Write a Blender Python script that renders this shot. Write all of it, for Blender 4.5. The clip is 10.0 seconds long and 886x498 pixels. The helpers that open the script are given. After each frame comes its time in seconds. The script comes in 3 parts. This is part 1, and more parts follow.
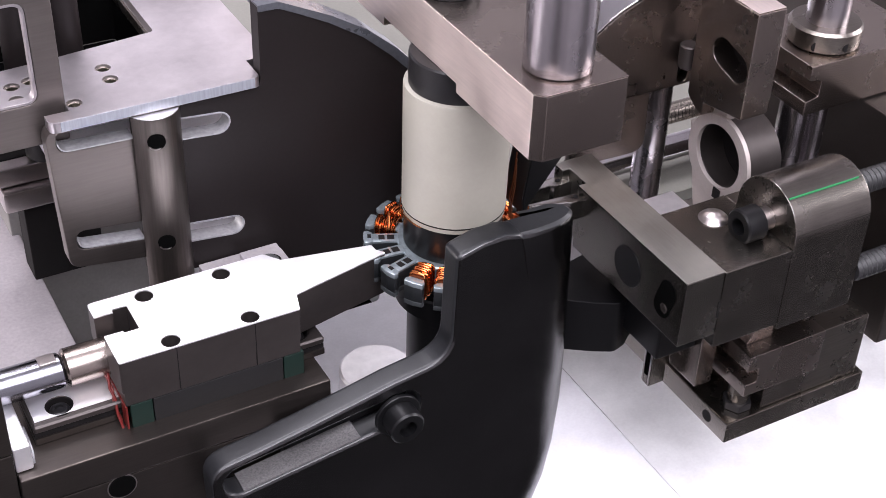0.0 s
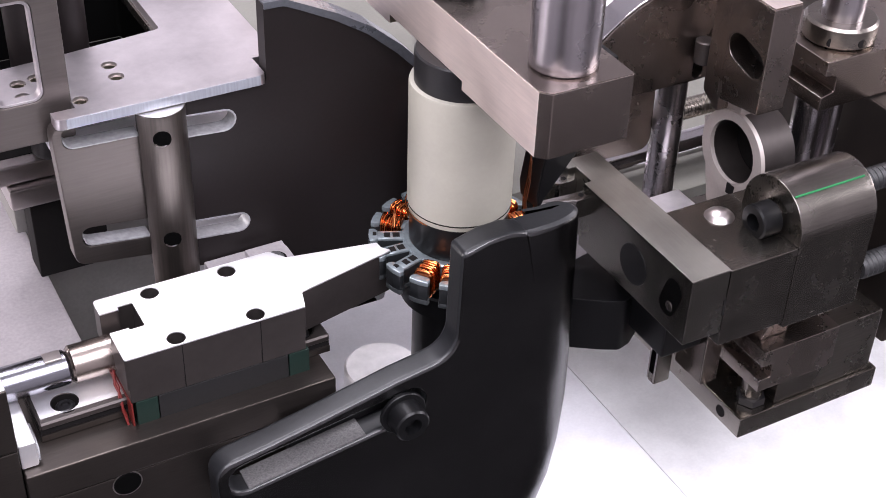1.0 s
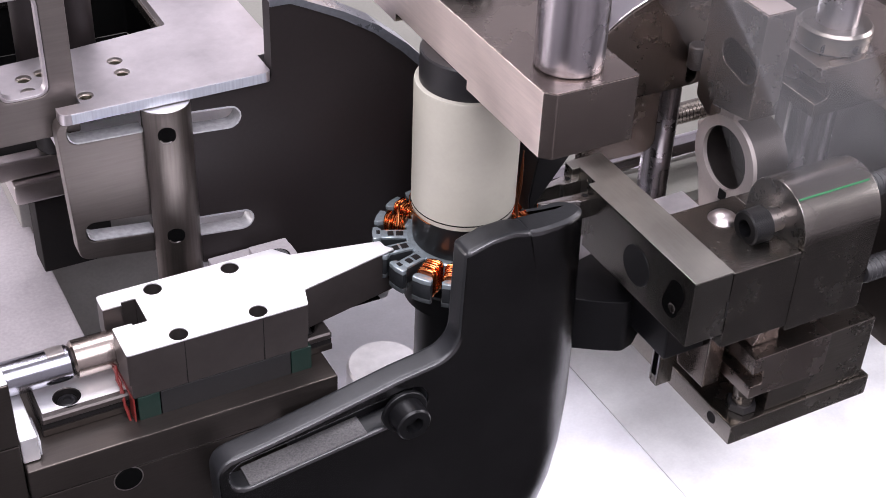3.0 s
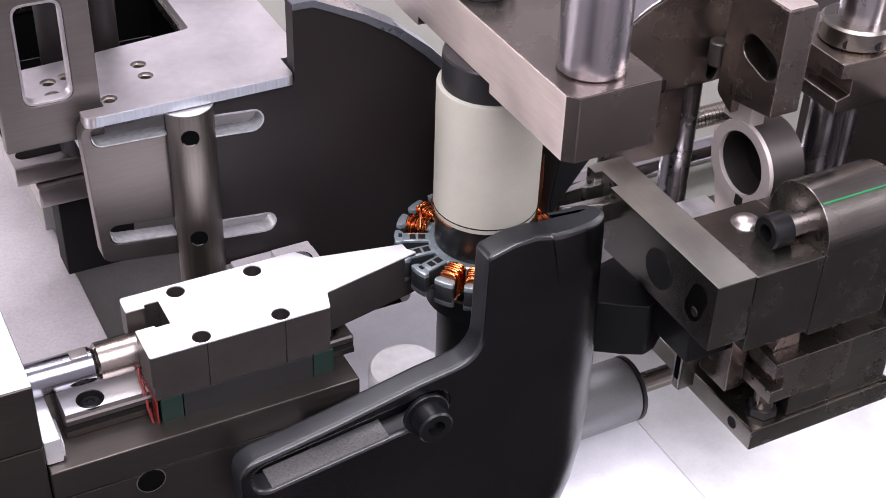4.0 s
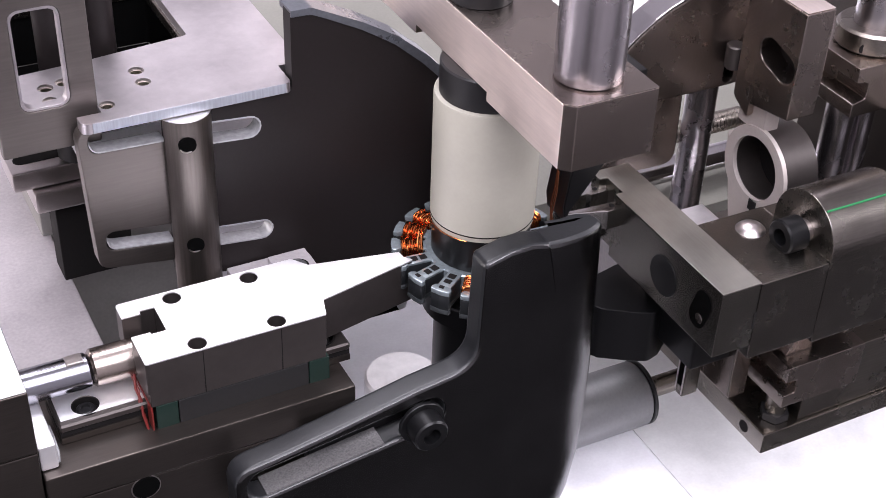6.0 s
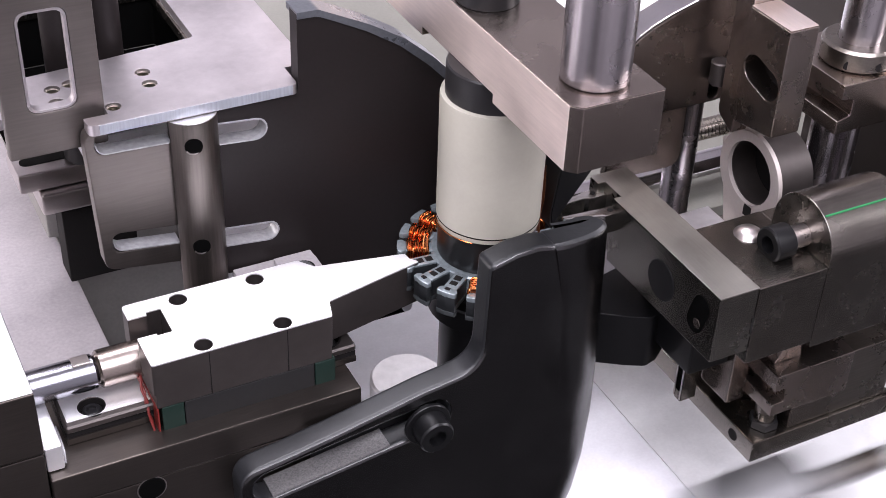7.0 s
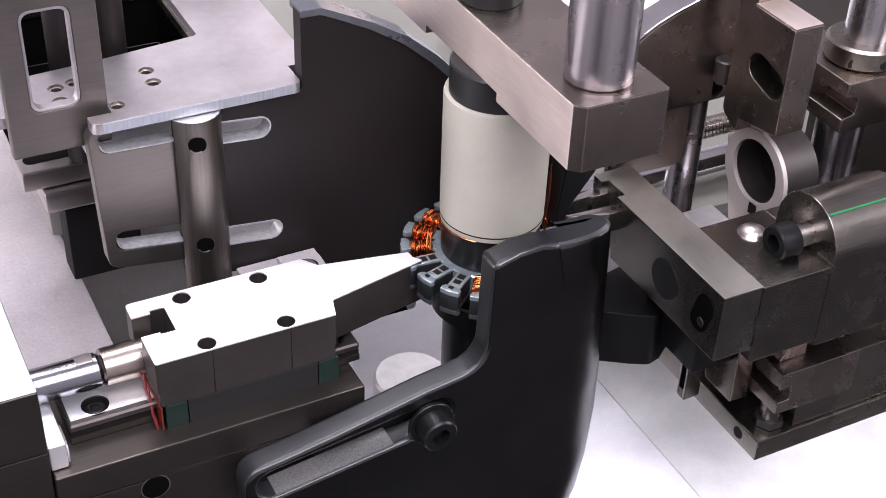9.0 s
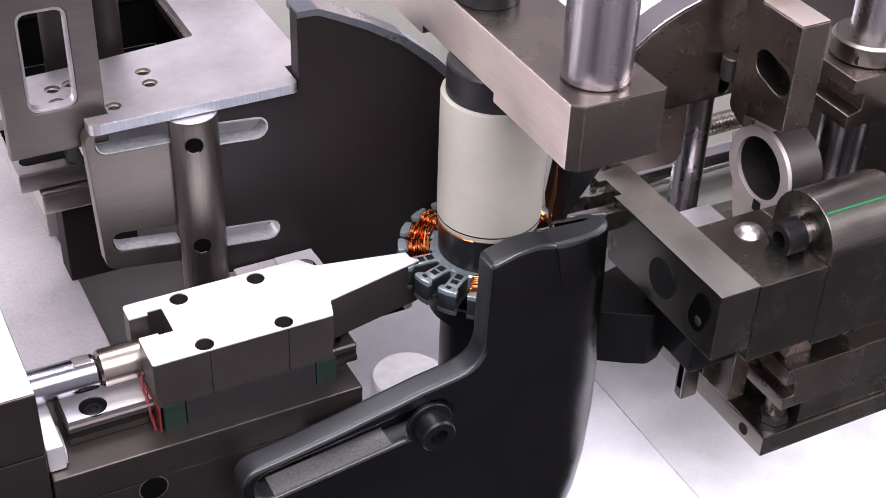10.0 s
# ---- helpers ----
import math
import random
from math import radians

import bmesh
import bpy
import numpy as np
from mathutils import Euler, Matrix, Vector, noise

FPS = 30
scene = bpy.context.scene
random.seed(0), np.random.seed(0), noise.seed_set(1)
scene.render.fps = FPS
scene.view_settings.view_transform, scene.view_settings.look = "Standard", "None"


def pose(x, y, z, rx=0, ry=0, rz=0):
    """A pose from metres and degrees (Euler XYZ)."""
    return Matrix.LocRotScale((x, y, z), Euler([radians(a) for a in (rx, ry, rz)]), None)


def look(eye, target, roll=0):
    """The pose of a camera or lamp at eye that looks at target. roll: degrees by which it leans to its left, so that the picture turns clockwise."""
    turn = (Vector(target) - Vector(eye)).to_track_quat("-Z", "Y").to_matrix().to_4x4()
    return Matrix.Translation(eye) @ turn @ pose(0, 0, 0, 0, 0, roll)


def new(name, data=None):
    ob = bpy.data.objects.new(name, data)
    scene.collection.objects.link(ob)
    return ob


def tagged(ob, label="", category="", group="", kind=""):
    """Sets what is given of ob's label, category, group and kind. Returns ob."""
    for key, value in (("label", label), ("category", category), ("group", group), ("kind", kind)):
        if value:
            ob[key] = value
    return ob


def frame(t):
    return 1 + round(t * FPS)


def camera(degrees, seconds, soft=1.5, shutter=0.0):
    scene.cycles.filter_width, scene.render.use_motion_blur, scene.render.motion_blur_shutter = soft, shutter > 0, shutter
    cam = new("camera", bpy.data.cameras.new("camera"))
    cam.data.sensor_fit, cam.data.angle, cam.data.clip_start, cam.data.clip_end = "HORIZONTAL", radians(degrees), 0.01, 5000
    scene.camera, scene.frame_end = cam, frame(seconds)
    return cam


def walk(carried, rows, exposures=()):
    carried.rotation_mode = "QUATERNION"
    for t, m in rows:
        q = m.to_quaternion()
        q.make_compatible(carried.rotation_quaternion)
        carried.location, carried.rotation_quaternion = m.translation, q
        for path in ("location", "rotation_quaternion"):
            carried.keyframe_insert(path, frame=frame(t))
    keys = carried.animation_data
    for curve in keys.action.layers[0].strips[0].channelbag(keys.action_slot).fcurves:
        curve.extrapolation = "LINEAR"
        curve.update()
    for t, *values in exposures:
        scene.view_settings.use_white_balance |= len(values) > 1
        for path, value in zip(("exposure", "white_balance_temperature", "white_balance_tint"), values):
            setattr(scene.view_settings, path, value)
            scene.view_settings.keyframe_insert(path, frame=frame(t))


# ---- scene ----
cam = camera(35.1, 10.0, soft=0.85, shutter=0.5)
PATH = [
    (0.0, pose(-0.16153, -0.27402, 0.33909, 53.670, -1.820, -28.750)),
    (0.5, pose(-0.16149, -0.27406, 0.33888, 53.658, -1.750, -28.662)),
    (1.0, pose(-0.16157, -0.27419, 0.33878, 53.620, -1.757, -28.514)),
    (1.5, pose(-0.16141, -0.27414, 0.33906, 53.392, -1.776, -28.352)),
    (2.0, pose(-0.16145, -0.27403, 0.33907, 53.339, -2.115, -28.422)),
    (3.5, pose(-0.16109, -0.27474, 0.33878, 53.651, -1.963, -27.618)),
    (4.0, pose(-0.16150, -0.27442, 0.33890, 53.677, -1.724, -27.213)),
    (4.5, pose(-0.16133, -0.27489, 0.33835, 54.044, -1.740, -26.838)),
    (5.0, pose(-0.16136, -0.27454, 0.33887, 54.076, -1.491, -26.662)),
    (5.5, pose(-0.16097, -0.27457, 0.33891, 53.953, -1.994, -27.139)),
    (7.0, pose(-0.16161, -0.27474, 0.33861, 54.128, -1.960, -26.907)),
    (7.5, pose(-0.16188, -0.27430, 0.33904, 54.049, -1.860, -26.881)),
    (8.0, pose(-0.16175, -0.27475, 0.33862, 54.134, -1.827, -26.775)),
    (8.5, pose(-0.16152, -0.27458, 0.33915, 53.989, -1.820, -26.781)),
    (9.0, pose(-0.16129, -0.27417, 0.33919, 53.937, -1.896, -26.763)),
    (9.5, pose(-0.16153, -0.27453, 0.33884, 54.042, -1.882, -26.764)),
    (10.0, pose(-0.16185, -0.27391, 0.33924, 53.943, -1.869, -27.034)),
]
walk(cam, PATH)
scene.view_settings.exposure = 0.0

# ---- world and lamps ----
world = bpy.data.worlds.new("world")
scene.world = world
world.use_nodes = True
world.node_tree.nodes["Background"].inputs[0].default_value = (0.5, 0.5, 0.56, 1)
world.node_tree.nodes["Background"].inputs[1].default_value = 0.05


def area_lamp(name, eye, target, sx, sy, watts, colour):
    data = bpy.data.lights.new(name, "AREA")
    data.shape, data.size, data.size_y = "RECTANGLE", sx, sy
    data.energy, data.color = watts, colour
    ob = new(name, data)
    ob.matrix_world = look(eye, target)
    return ob


area_lamp("ceiling_lamp_back", (0.06, 0.56, 1.50), (0.0, 0.0, 0.08), 0.70, 0.60, 19, (0.965, 0.93, 1.03))
area_lamp("ceiling_lamp_front", (-0.30, -0.74, 1.28), (0.10, -0.03, 0.0), 1.90, 1.00, 54, (0.955, 0.92, 1.03))
# Added fill with no known source, brightens the table on the right.
area_lamp("fill_lamp_right", (1.30, -0.42, 0.62), (0.06, -0.02, 0.0), 0.8, 0.5, 18, (0.97, 0.93, 1.02))
# Low light from the left; its source is out of view.
area_lamp("low_lamp_left", (-1.25, 0.66, 0.24), (0, 0, 0.16), 0.9, 0.34, 16, (1.0, 0.92, 0.94))

MM = 0.001


# ---- materials ----
def material(name, colour, rough, metal=0.0, grain=0.12, grain_scale=900, stain=0.12, stain_scale=40, bump=0.03, stretch=(1, 1, 1), coat=0.0, spec=0.5, wave=0.0):
    m = bpy.data.materials.new(name)
    m.use_nodes = True
    nt = m.node_tree
    n, l = nt.nodes, nt.links
    b = n["Principled BSDF"]
    b.inputs["Metallic"].default_value = metal
    b.inputs["Coat Weight"].default_value = coat
    b.inputs["Coat Roughness"].default_value = 0.12
    b.inputs["Specular IOR Level"].default_value = spec
    tc = n.new("ShaderNodeTexCoord")
    mp = n.new("ShaderNodeMapping")
    mp.inputs["Scale"].default_value = stretch
    mp.inputs["Location"].default_value = (3.71, 5.13, 2.37)
    l.new(tc.outputs["Object"], mp.inputs["Vector"])
    fine = n.new("ShaderNodeTexNoise")
    fine.inputs["Scale"].default_value = grain_scale
    fine.inputs["Detail"].default_value = 4
    l.new(mp.outputs[0], fine.inputs["Vector"])
    broad = n.new("ShaderNodeTexNoise")
    broad.inputs["Scale"].default_value = stain_scale
    broad.inputs["Detail"].default_value = 6
    broad.inputs["Roughness"].default_value = 0.65
    l.new(tc.outputs["Object"], broad.inputs["Vector"])
    # value = 1 + grain * (fine - .5) + stain * (broad - .5)
    a = n.new("ShaderNodeMath")
    a.operation = "MULTIPLY_ADD"
    a.inputs[1].default_value, a.inputs[2].default_value = grain * 2, 1 - grain
    l.new(fine.outputs[0], a.inputs[0])
    c = n.new("ShaderNodeMath")
    c.operation = "MULTIPLY_ADD"
    c.inputs[1].default_value = stain * 2
    l.new(broad.outputs[0], c.inputs[0])
    l.new(a.outputs[0], c.inputs[2])
    d = n.new("ShaderNodeMath")
    d.operation = "SUBTRACT"
    d.inputs[1].default_value = stain
    l.new(c.outputs[0], d.inputs[0])
    mix = n.new("ShaderNodeMix")
    mix.data_type, mix.blend_type = "RGBA", "MULTIPLY"
    mix.inputs[0].default_value = 1
    mix.inputs[6].default_value = (*colour, 1)
    l.new(d.outputs[0], mix.inputs[7])
    l.new(mix.outputs[2], b.inputs["Base Color"])
    r = n.new("ShaderNodeMath")
    r.operation = "MULTIPLY_ADD"
    r.inputs[1].default_value, r.inputs[2].default_value = rough * 0.6, rough * 0.7
    l.new(broad.outputs[0], r.inputs[0])
    l.new(r.outputs[0], b.inputs["Roughness"])
    if bump:
        bp = n.new("ShaderNodeBump")
        bp.inputs["Strength"].default_value = bump
        bp.inputs["Distance"].default_value = 0.0004
        l.new(fine.outputs[0], bp.inputs["Height"])
        l.new(bp.outputs[0], b.inputs["Normal"])
        if wave:
            # slow waviness of a hand polished face
            swell = n.new("ShaderNodeBump")
            swell.inputs["Strength"].default_value = wave
            swell.inputs["Distance"].default_value = 0.002
            l.new(broad.outputs[0], swell.inputs["Height"])
            l.new(swell.outputs[0], bp.inputs["Normal"])
    return m


STEEL = material("ground_steel", (0.50, 0.46, 0.45), 0.30, 1.0, stretch=(1, 12, 12), grain_scale=500, bump=0.06)
PLATE = material("nickel_plate", (0.50, 0.465, 0.48), 0.40, 1.0, grain=0.1, grain_scale=350, stain=0.5, stain_scale=34, bump=0.05)
POLISHED = material("polished_shaft", (0.62, 0.60, 0.62), 0.14, 1.0, grain=0.04, stain=0.05, bump=0.0)
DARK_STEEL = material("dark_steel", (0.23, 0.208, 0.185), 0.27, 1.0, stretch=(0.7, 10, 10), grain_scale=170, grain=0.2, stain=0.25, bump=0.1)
PUSHER = material("lit_plate_steel", (0.92, 0.91, 0.92), 0.50, 1.0, grain=0.04, stain=0.04, bump=0.03)
BLACK = material("black_oxide", (0.010, 0.0095, 0.0105), 0.38, 0.0, bump=0.05, spec=0.4)
GLOSS_BLACK = material("polished_black_guard", (0.085, 0.083, 0.086), 0.24, 1.0, grain=0.15, stain=0.6, stain_scale=30, bump=0.02, wave=0.1)
MATT_BLACK = material("matt_black_guard", (0.012, 0.0095, 0.0095), 0.46, 0.0, grain=0.15, bump=0.03, spec=0.2)
RIM = material("lit_rim", (0.10, 0.106, 0.12), 0.28, 0.4, grain=0.25, stain=0.3, bump=0.1)
WORN = material("worn_bare_steel", (0.17, 0.165, 0.165), 0.6, 0.5, grain=0.7, grain_scale=1900, bump=0.3)
PLASTIC = material("cream_plastic", (0.35, 0.334, 0.283), 0.5, 0.0, grain=0.04, stain=0.12, stain_scale=70, bump=0.03)
TABLE = material("table_steel", (0.77, 0.765, 0.80), 0.38, 0.0, grain=0.07, stain=0.30, stain_scale=24, bump=0.06)
TABLE_DULL = material("dull_table_steel", (0.74, 0.738, 0.745), 0.38, 0.0, grain=0.07, stain=0.42, stain_scale=26, bump=0.06)
SIDE = material("worn_side_plate", (0.42, 0.39, 0.40), 0.55, 0.3, grain=0.2, stain=0.4, stain_scale=30, bump=0.06)
COPPER = material("enamelled_copper", (0.78, 0.25, 0.085), 0.20, 1.0, bump=0.0)
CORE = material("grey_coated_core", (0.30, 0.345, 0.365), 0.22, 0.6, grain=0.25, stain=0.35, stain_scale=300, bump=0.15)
CORE_FOOT = material("dark_insulator", (0.035, 0.039, 0.041), 0.35, 0.0, stain=0.25, stain_scale=200, bump=0.05)
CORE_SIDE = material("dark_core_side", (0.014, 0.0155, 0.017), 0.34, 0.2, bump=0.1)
GREEN = material("green_plastic", (0.003, 0.014, 0.010), 0.45)
GREEN_LINE = material("green_glint", (0.009, 0.16, 0.05), 0.4)
RED = material("red_seal", (0.11, 0.01, 0.008), 0.4)
BROWNED = material("browned_steel", (0.074, 0.064, 0.058), 0.34, 0.9, stretch=(0.7, 10, 10), grain_scale=200, grain=0.18, stain=0.2, bump=0.08)
GREY = material("satin_grey_steel", (0.21, 0.21, 0.215), 0.42, 0.8)
CARRIAGE = material("carriage_steel", (0.024, 0.0235, 0.024), 0.4, 0.5)
BOLT_BLACK = material("oiled_black_bolt", (0.004, 0.004, 0.0045), 0.34, 0.0, bump=0.02, spec=0.35)
# Near-black for plugs and slabs that stand in for shaded holes.
VOID = material("hole_shade_black", (0.003, 0.003, 0.003), 0.9, spec=0.0, bump=0)
GUARD_EDGE = material("rubbed_lit_guard_edge", (0.013, 0.0135, 0.015), 0.36, 0.0, grain=0.3, stain=0.5, stain_scale=60, bump=0.08)
SLIDE_SIDE = material("dark_brown_steel", (0.068, 0.059, 0.056), 0.42, 0.75, grain=0.1, grain_scale=500, stain=0.2, stain_scale=70, bump=0.03)
MILLED = material("cross_milled_edge", (0.36, 0.38, 0.42), 0.42, 0.5, stretch=(10, 0.5, 0.5), grain_scale=140, grain=0.3, stain=0.15, bump=0.15)
RING_FACE = material("pale_faced_steel", (0.45, 0.40, 0.375), 0.5, 0.3, grain=0.08, stain=0.15, bump=0.03)
DARK = material("dark_cavity", (0.010, 0.009, 0.009), 0.7, spec=0.1)
ROD = material("hard_chrome_rod", (0.22, 0.22, 0.245), 0.2, 1.0, grain=0.05, stain=0.1, bump=0.0)
REAR_SHADE = material("rear_shade_grey", (0.24, 0.23, 0.22), 0.6, 0.0, stain=0.25, spec=0.2)
BRASS = material("threaded_insert", (0.6, 0.56, 0.48), 0.3, 1.0)
RUBBER = material("black_rubber", (0.015, 0.015, 0.016), 0.5)
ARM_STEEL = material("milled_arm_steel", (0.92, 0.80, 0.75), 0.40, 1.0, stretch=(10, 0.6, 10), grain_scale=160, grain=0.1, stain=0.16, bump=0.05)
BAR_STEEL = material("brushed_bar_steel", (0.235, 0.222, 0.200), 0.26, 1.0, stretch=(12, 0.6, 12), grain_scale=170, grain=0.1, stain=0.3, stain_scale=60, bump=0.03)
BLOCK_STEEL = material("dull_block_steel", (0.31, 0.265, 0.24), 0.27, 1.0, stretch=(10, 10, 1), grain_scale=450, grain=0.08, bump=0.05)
COPPER_BED = material("shaded_copper", (0.16, 0.05, 0.02), 0.4, 0.6)
RACK_STEEL = material("dull_rack_steel", (0.17, 0.152, 0.142), 0.46, 1.0, stretch=(0.6, 10, 10), grain_scale=170, grain=0.14, stain=0.2, bump=0.05)
SPINDLE = material("drawn_spindle_steel", (0.44, 0.41, 0.43), 0.27, 1.0, stretch=(1, 1, 0.02), grain_scale=600, grain=0.3, stain=0.05, bump=0.04)
POST_STEEL = material("drawn_post_steel", (0.165, 0.147, 0.135), 0.42, 1.0, stretch=(9, 9, 0.35), grain_scale=160, grain=0.3, stain=0.25, bump=0.16)
SLOT_EDGE = material("worn_slot_edge", (0.34, 0.34, 0.35), 0.42, 0.4, grain=0.4, grain_scale=700, stain=0.35, bump=0.15)
FINGER = material("polished_finger_steel", (0.52, 0.50, 0.48), 0.2, 1.0, grain=0.1, stain=0.4, stain_scale=60, bump=0.03, wave=0.15)
DISC = material("turned_disc_steel", (0.84, 0.82, 0.82), 0.42, 1.0, grain=0.15, grain_scale=300, stain=0.2, bump=0.08)
DECK = material("dull_deck_plate", (0.21, 0.205, 0.18), 0.5, 0.2, stain=0.2, stain_scale=30)
BAR_TOP = material("lit_brushed_bar_top", (0.40, 0.388, 0.352), 0.36, 1.0, stretch=(12, 0.6, 12), grain_scale=170, grain=0.09, stain=0.3, stain_scale=60, bump=0.04)
HOUSING = material("worn_housing_steel", (0.19, 0.175, 0.158), 0.26, 1.0, stretch=(0.7, 10, 10), grain_scale=170, grain=0.22, stain=0.35, stain_scale=60, bump=0.1)
WALL = material("hall_paint", (0.62, 0.60, 0.62), 0.8, stain_scale=2)
HALL_FLOOR = material("hall_floor", (0.03, 0.029, 0.029), 0.7, stain_scale=3)


# ---- mesh helpers (millimetres) ----
def soften(bm, width, angle=40, segs=2):
    if width <= 0:
        return bm
    edges = [e for e in bm.edges if len(e.link_faces) == 2 and e.calc_face_angle(0) > radians(angle)]
    bmesh.ops.bevel(bm, geom=edges, offset=width, offset_type="OFFSET", segments=segs, profile=0.5, affect="EDGES", clamp_overlap=True)
    return bm


def block(x0, x1, y0, y1, z0, z1, bevel=0.4):
    bm = bmesh.new()
    bmesh.ops.create_cube(bm, size=1)
    for v in bm.verts:
        v.co = ((x0 + x1) / 2 + v.co.x * (x1 - x0), (y0 + y1) / 2 + v.co.y * (y1 - y0), (z0 + z1) / 2 + v.co.z * (z1 - z0))
    return soften(bm, bevel)


def ring_pts(cx, cy, r, n=24):
    return [(cx + r * math.cos(2 * math.pi * i / n), cy + r * math.sin(2 * math.pi * i / n)) for i in range(n)]


def slot_pts(x0, y0, x1, y1, r, n=8):
    a = math.atan2(y1 - y0, x1 - x0)
    pts = [(x1 + r * math.cos(a - math.pi / 2 + math.pi * i / n), y1 + r * math.sin(a - math.pi / 2 + math.pi * i / n)) for i in range(n + 1)]
    return pts + [(x0 + r * math.cos(a + math.pi / 2 + math.pi * i / n), y0 + r * math.sin(a + math.pi / 2 + math.pi * i / n)) for i in range(n + 1)]


def round_poly(pts, radii, n=6):
    """A polygon with rounded corners; radii: one number or one a corner."""
    out = []
    k = len(pts)
    for i, p in enumerate(pts):
        r = radii[i] if isinstance(radii, (list, tuple)) else radii
        if r <= 0:
            out.append(p)
            continue
        p, a, b = Vector(p), Vector(pts[i - 1]), Vector(pts[(i + 1) % k])
        u, w = (a - p).normalized(), (b - p).normalized()
        half = u.angle(w) / 2
        d = min(r / math.tan(half), (a - p).length * 0.49, (b - p).length * 0.49)
        s, e = p + u * d, p + w * d
        for j in range(n + 1):
            t = j / n
            out.append(tuple((s * (1 - t) + p * t) * (1 - t) + (p * (1 - t) + e * t) * t))
    return out


def prism(outer, lo, hi, axis="z", holes=(), bevel=0.3, segs=2):
    """A plate: the outline and its holes, pushed from lo to hi along the axis. Outline in (x, y), (x, z) or (y, z)."""
    def place(p, h):
        return {"z": (p[0], p[1], h), "y": (p[0], h, p[1]), "x": (h, p[0], p[1])}[axis]
    if bevel >= 0.5:
        outer = [p for i, p in enumerate(outer) if math.dist(p, outer[i - 1]) > bevel * 0.45]
    bm = bmesh.new()
    edges = []
    for loop in (outer, *holes):
        vs = [bm.verts.new(place(p, lo)) for p in loop]
        edges += [bm.edges.new((vs[i], vs[(i + 1) % len(vs)])) for i in range(len(vs))]
    if holes:
        bmesh.ops.triangle_fill(bm, use_beauty=True, use_dissolve=False, edges=edges)
    else:
        bm.faces.new(vs)
    ext = bmesh.ops.extrude_face_region(bm, geom=list(bm.faces))
    up = Vector(place((0, 0), hi)) - Vector(place((0, 0), lo))
    for g in ext["geom"]:
        if isinstance(g, bmesh.types.BMVert):
            g.co += up
    bmesh.ops.recalc_face_normals(bm, faces=bm.faces)
    return soften(bm, bevel, 50, segs)


def lathe(profile, centre=(0, 0, 0), axis="z", n=40):
    """A turned body: profile of (radius, height) from the bottom up; the axis passes through centre."""
    bm = bmesh.new()
    rings = []
    for r, h in profile:
        row = []
        for i in range(n):
            a = 2 * math.pi * i / n
            p = (r * math.cos(a), r * math.sin(a), h)
            p = {"z": p, "x": (p[2], p[0], p[1]), "y": (p[1], p[2], p[0])}[axis]
            row.append(bm.verts.new(Vector(centre) + Vector(p)))
        rings.append(row)
    for a, b in zip(rings, rings[1:]):
        for i in range(n):
            bm.faces.new((a[i], a[(i + 1) % n], b[(i + 1) % n], b[i]))
    bm.faces.new(list(reversed(rings[0])))
    bm.faces.new(rings[-1])
    bmesh.ops.recalc_face_normals(bm, faces=bm.faces)
    return bm


def turned(r, lo, hi, centre, axis="z", chamfer=0.5, n=40):
    return lathe([(r - chamfer, lo), (r, lo + chamfer), (r, hi - chamfer), (r - chamfer, hi)], centre, axis, n)


def tube(path, r, n=8, closed=False):
    """A wire along a path of points."""
    bm = bmesh.new()
    pts = [Vector(p) for p in path]
    rings, side = [], None
    k = len(pts)
    for i, p in enumerate(pts):
        a = pts[i - 1] if closed or i else p
        b = pts[(i + 1) % k] if closed or i < k - 1 else p
        t = (b - a).normalized()
        if side is None:
            side = t.orthogonal().normalized()
        side = (side - t * side.dot(t)).normalized()
        up = t.cross(side)
        rings.append([bm.verts.new(p + (side * math.cos(2 * math.pi * j / n) + up * math.sin(2 * math.pi * j / n)) * r) for j in range(n)])
    for i in range(k if closed else k - 1):
        a, b = rings[i], rings[(i + 1) % k]
        for j in range(n):
            bm.faces.new((a[j], a[(j + 1) % n], b[(j + 1) % n], b[j]))
    if not closed:
        bm.faces.new(list(reversed(rings[0])))
        bm.faces.new(rings[-1])
    bmesh.ops.recalc_face_normals(bm, faces=bm.faces)
    return bm


def join(*bms):
    out = bmesh.new()
    for bm in bms:
        me = bpy.data.meshes.new("join")
        bm.to_mesh(me)
        bm.free()
        out.from_mesh(me)
        bpy.data.meshes.remove(me)
    return out


def mesh_of(name, bm, mat, origin=(0, 0, 0)):
    bmesh.ops.translate(bm, verts=bm.verts, vec=-Vector(origin))
    bmesh.ops.scale(bm, verts=bm.verts, vec=(MM, MM, MM))
    me = bpy.data.meshes.new(name)
    bm.to_mesh(me)
    bm.free()
    me.materials.append(mat)
    me.shade_smooth()
    me.set_sharp_from_angle(angle=radians(33))
    return me


ORIGIN = {}


def thing(name, label, category, at=(0, 0, 0), group="", kind=""):
    ob = new(name)
    ob.empty_display_size = 0.01
    ob.location = Vector(at) * MM
    ORIGIN[ob] = Vector(at)
    return tagged(ob, label, category, group, kind)


def part(name, bm, mat, parent, label=""):
    o = ORIGIN[parent]
    ob = new(name, mesh_of(name, bm, mat, o))
    ob.parent = parent
    ob.modifiers.new("weighted_normals", "WEIGHTED_NORMAL").keep_sharp = True
    ORIGIN[ob] = o
    return tagged(ob, label)


def solid(name, bm, mat, label, category, kind="", group=""):
    return tagged(new(name, mesh_of(name, bm, mat)), label, category, group, kind)


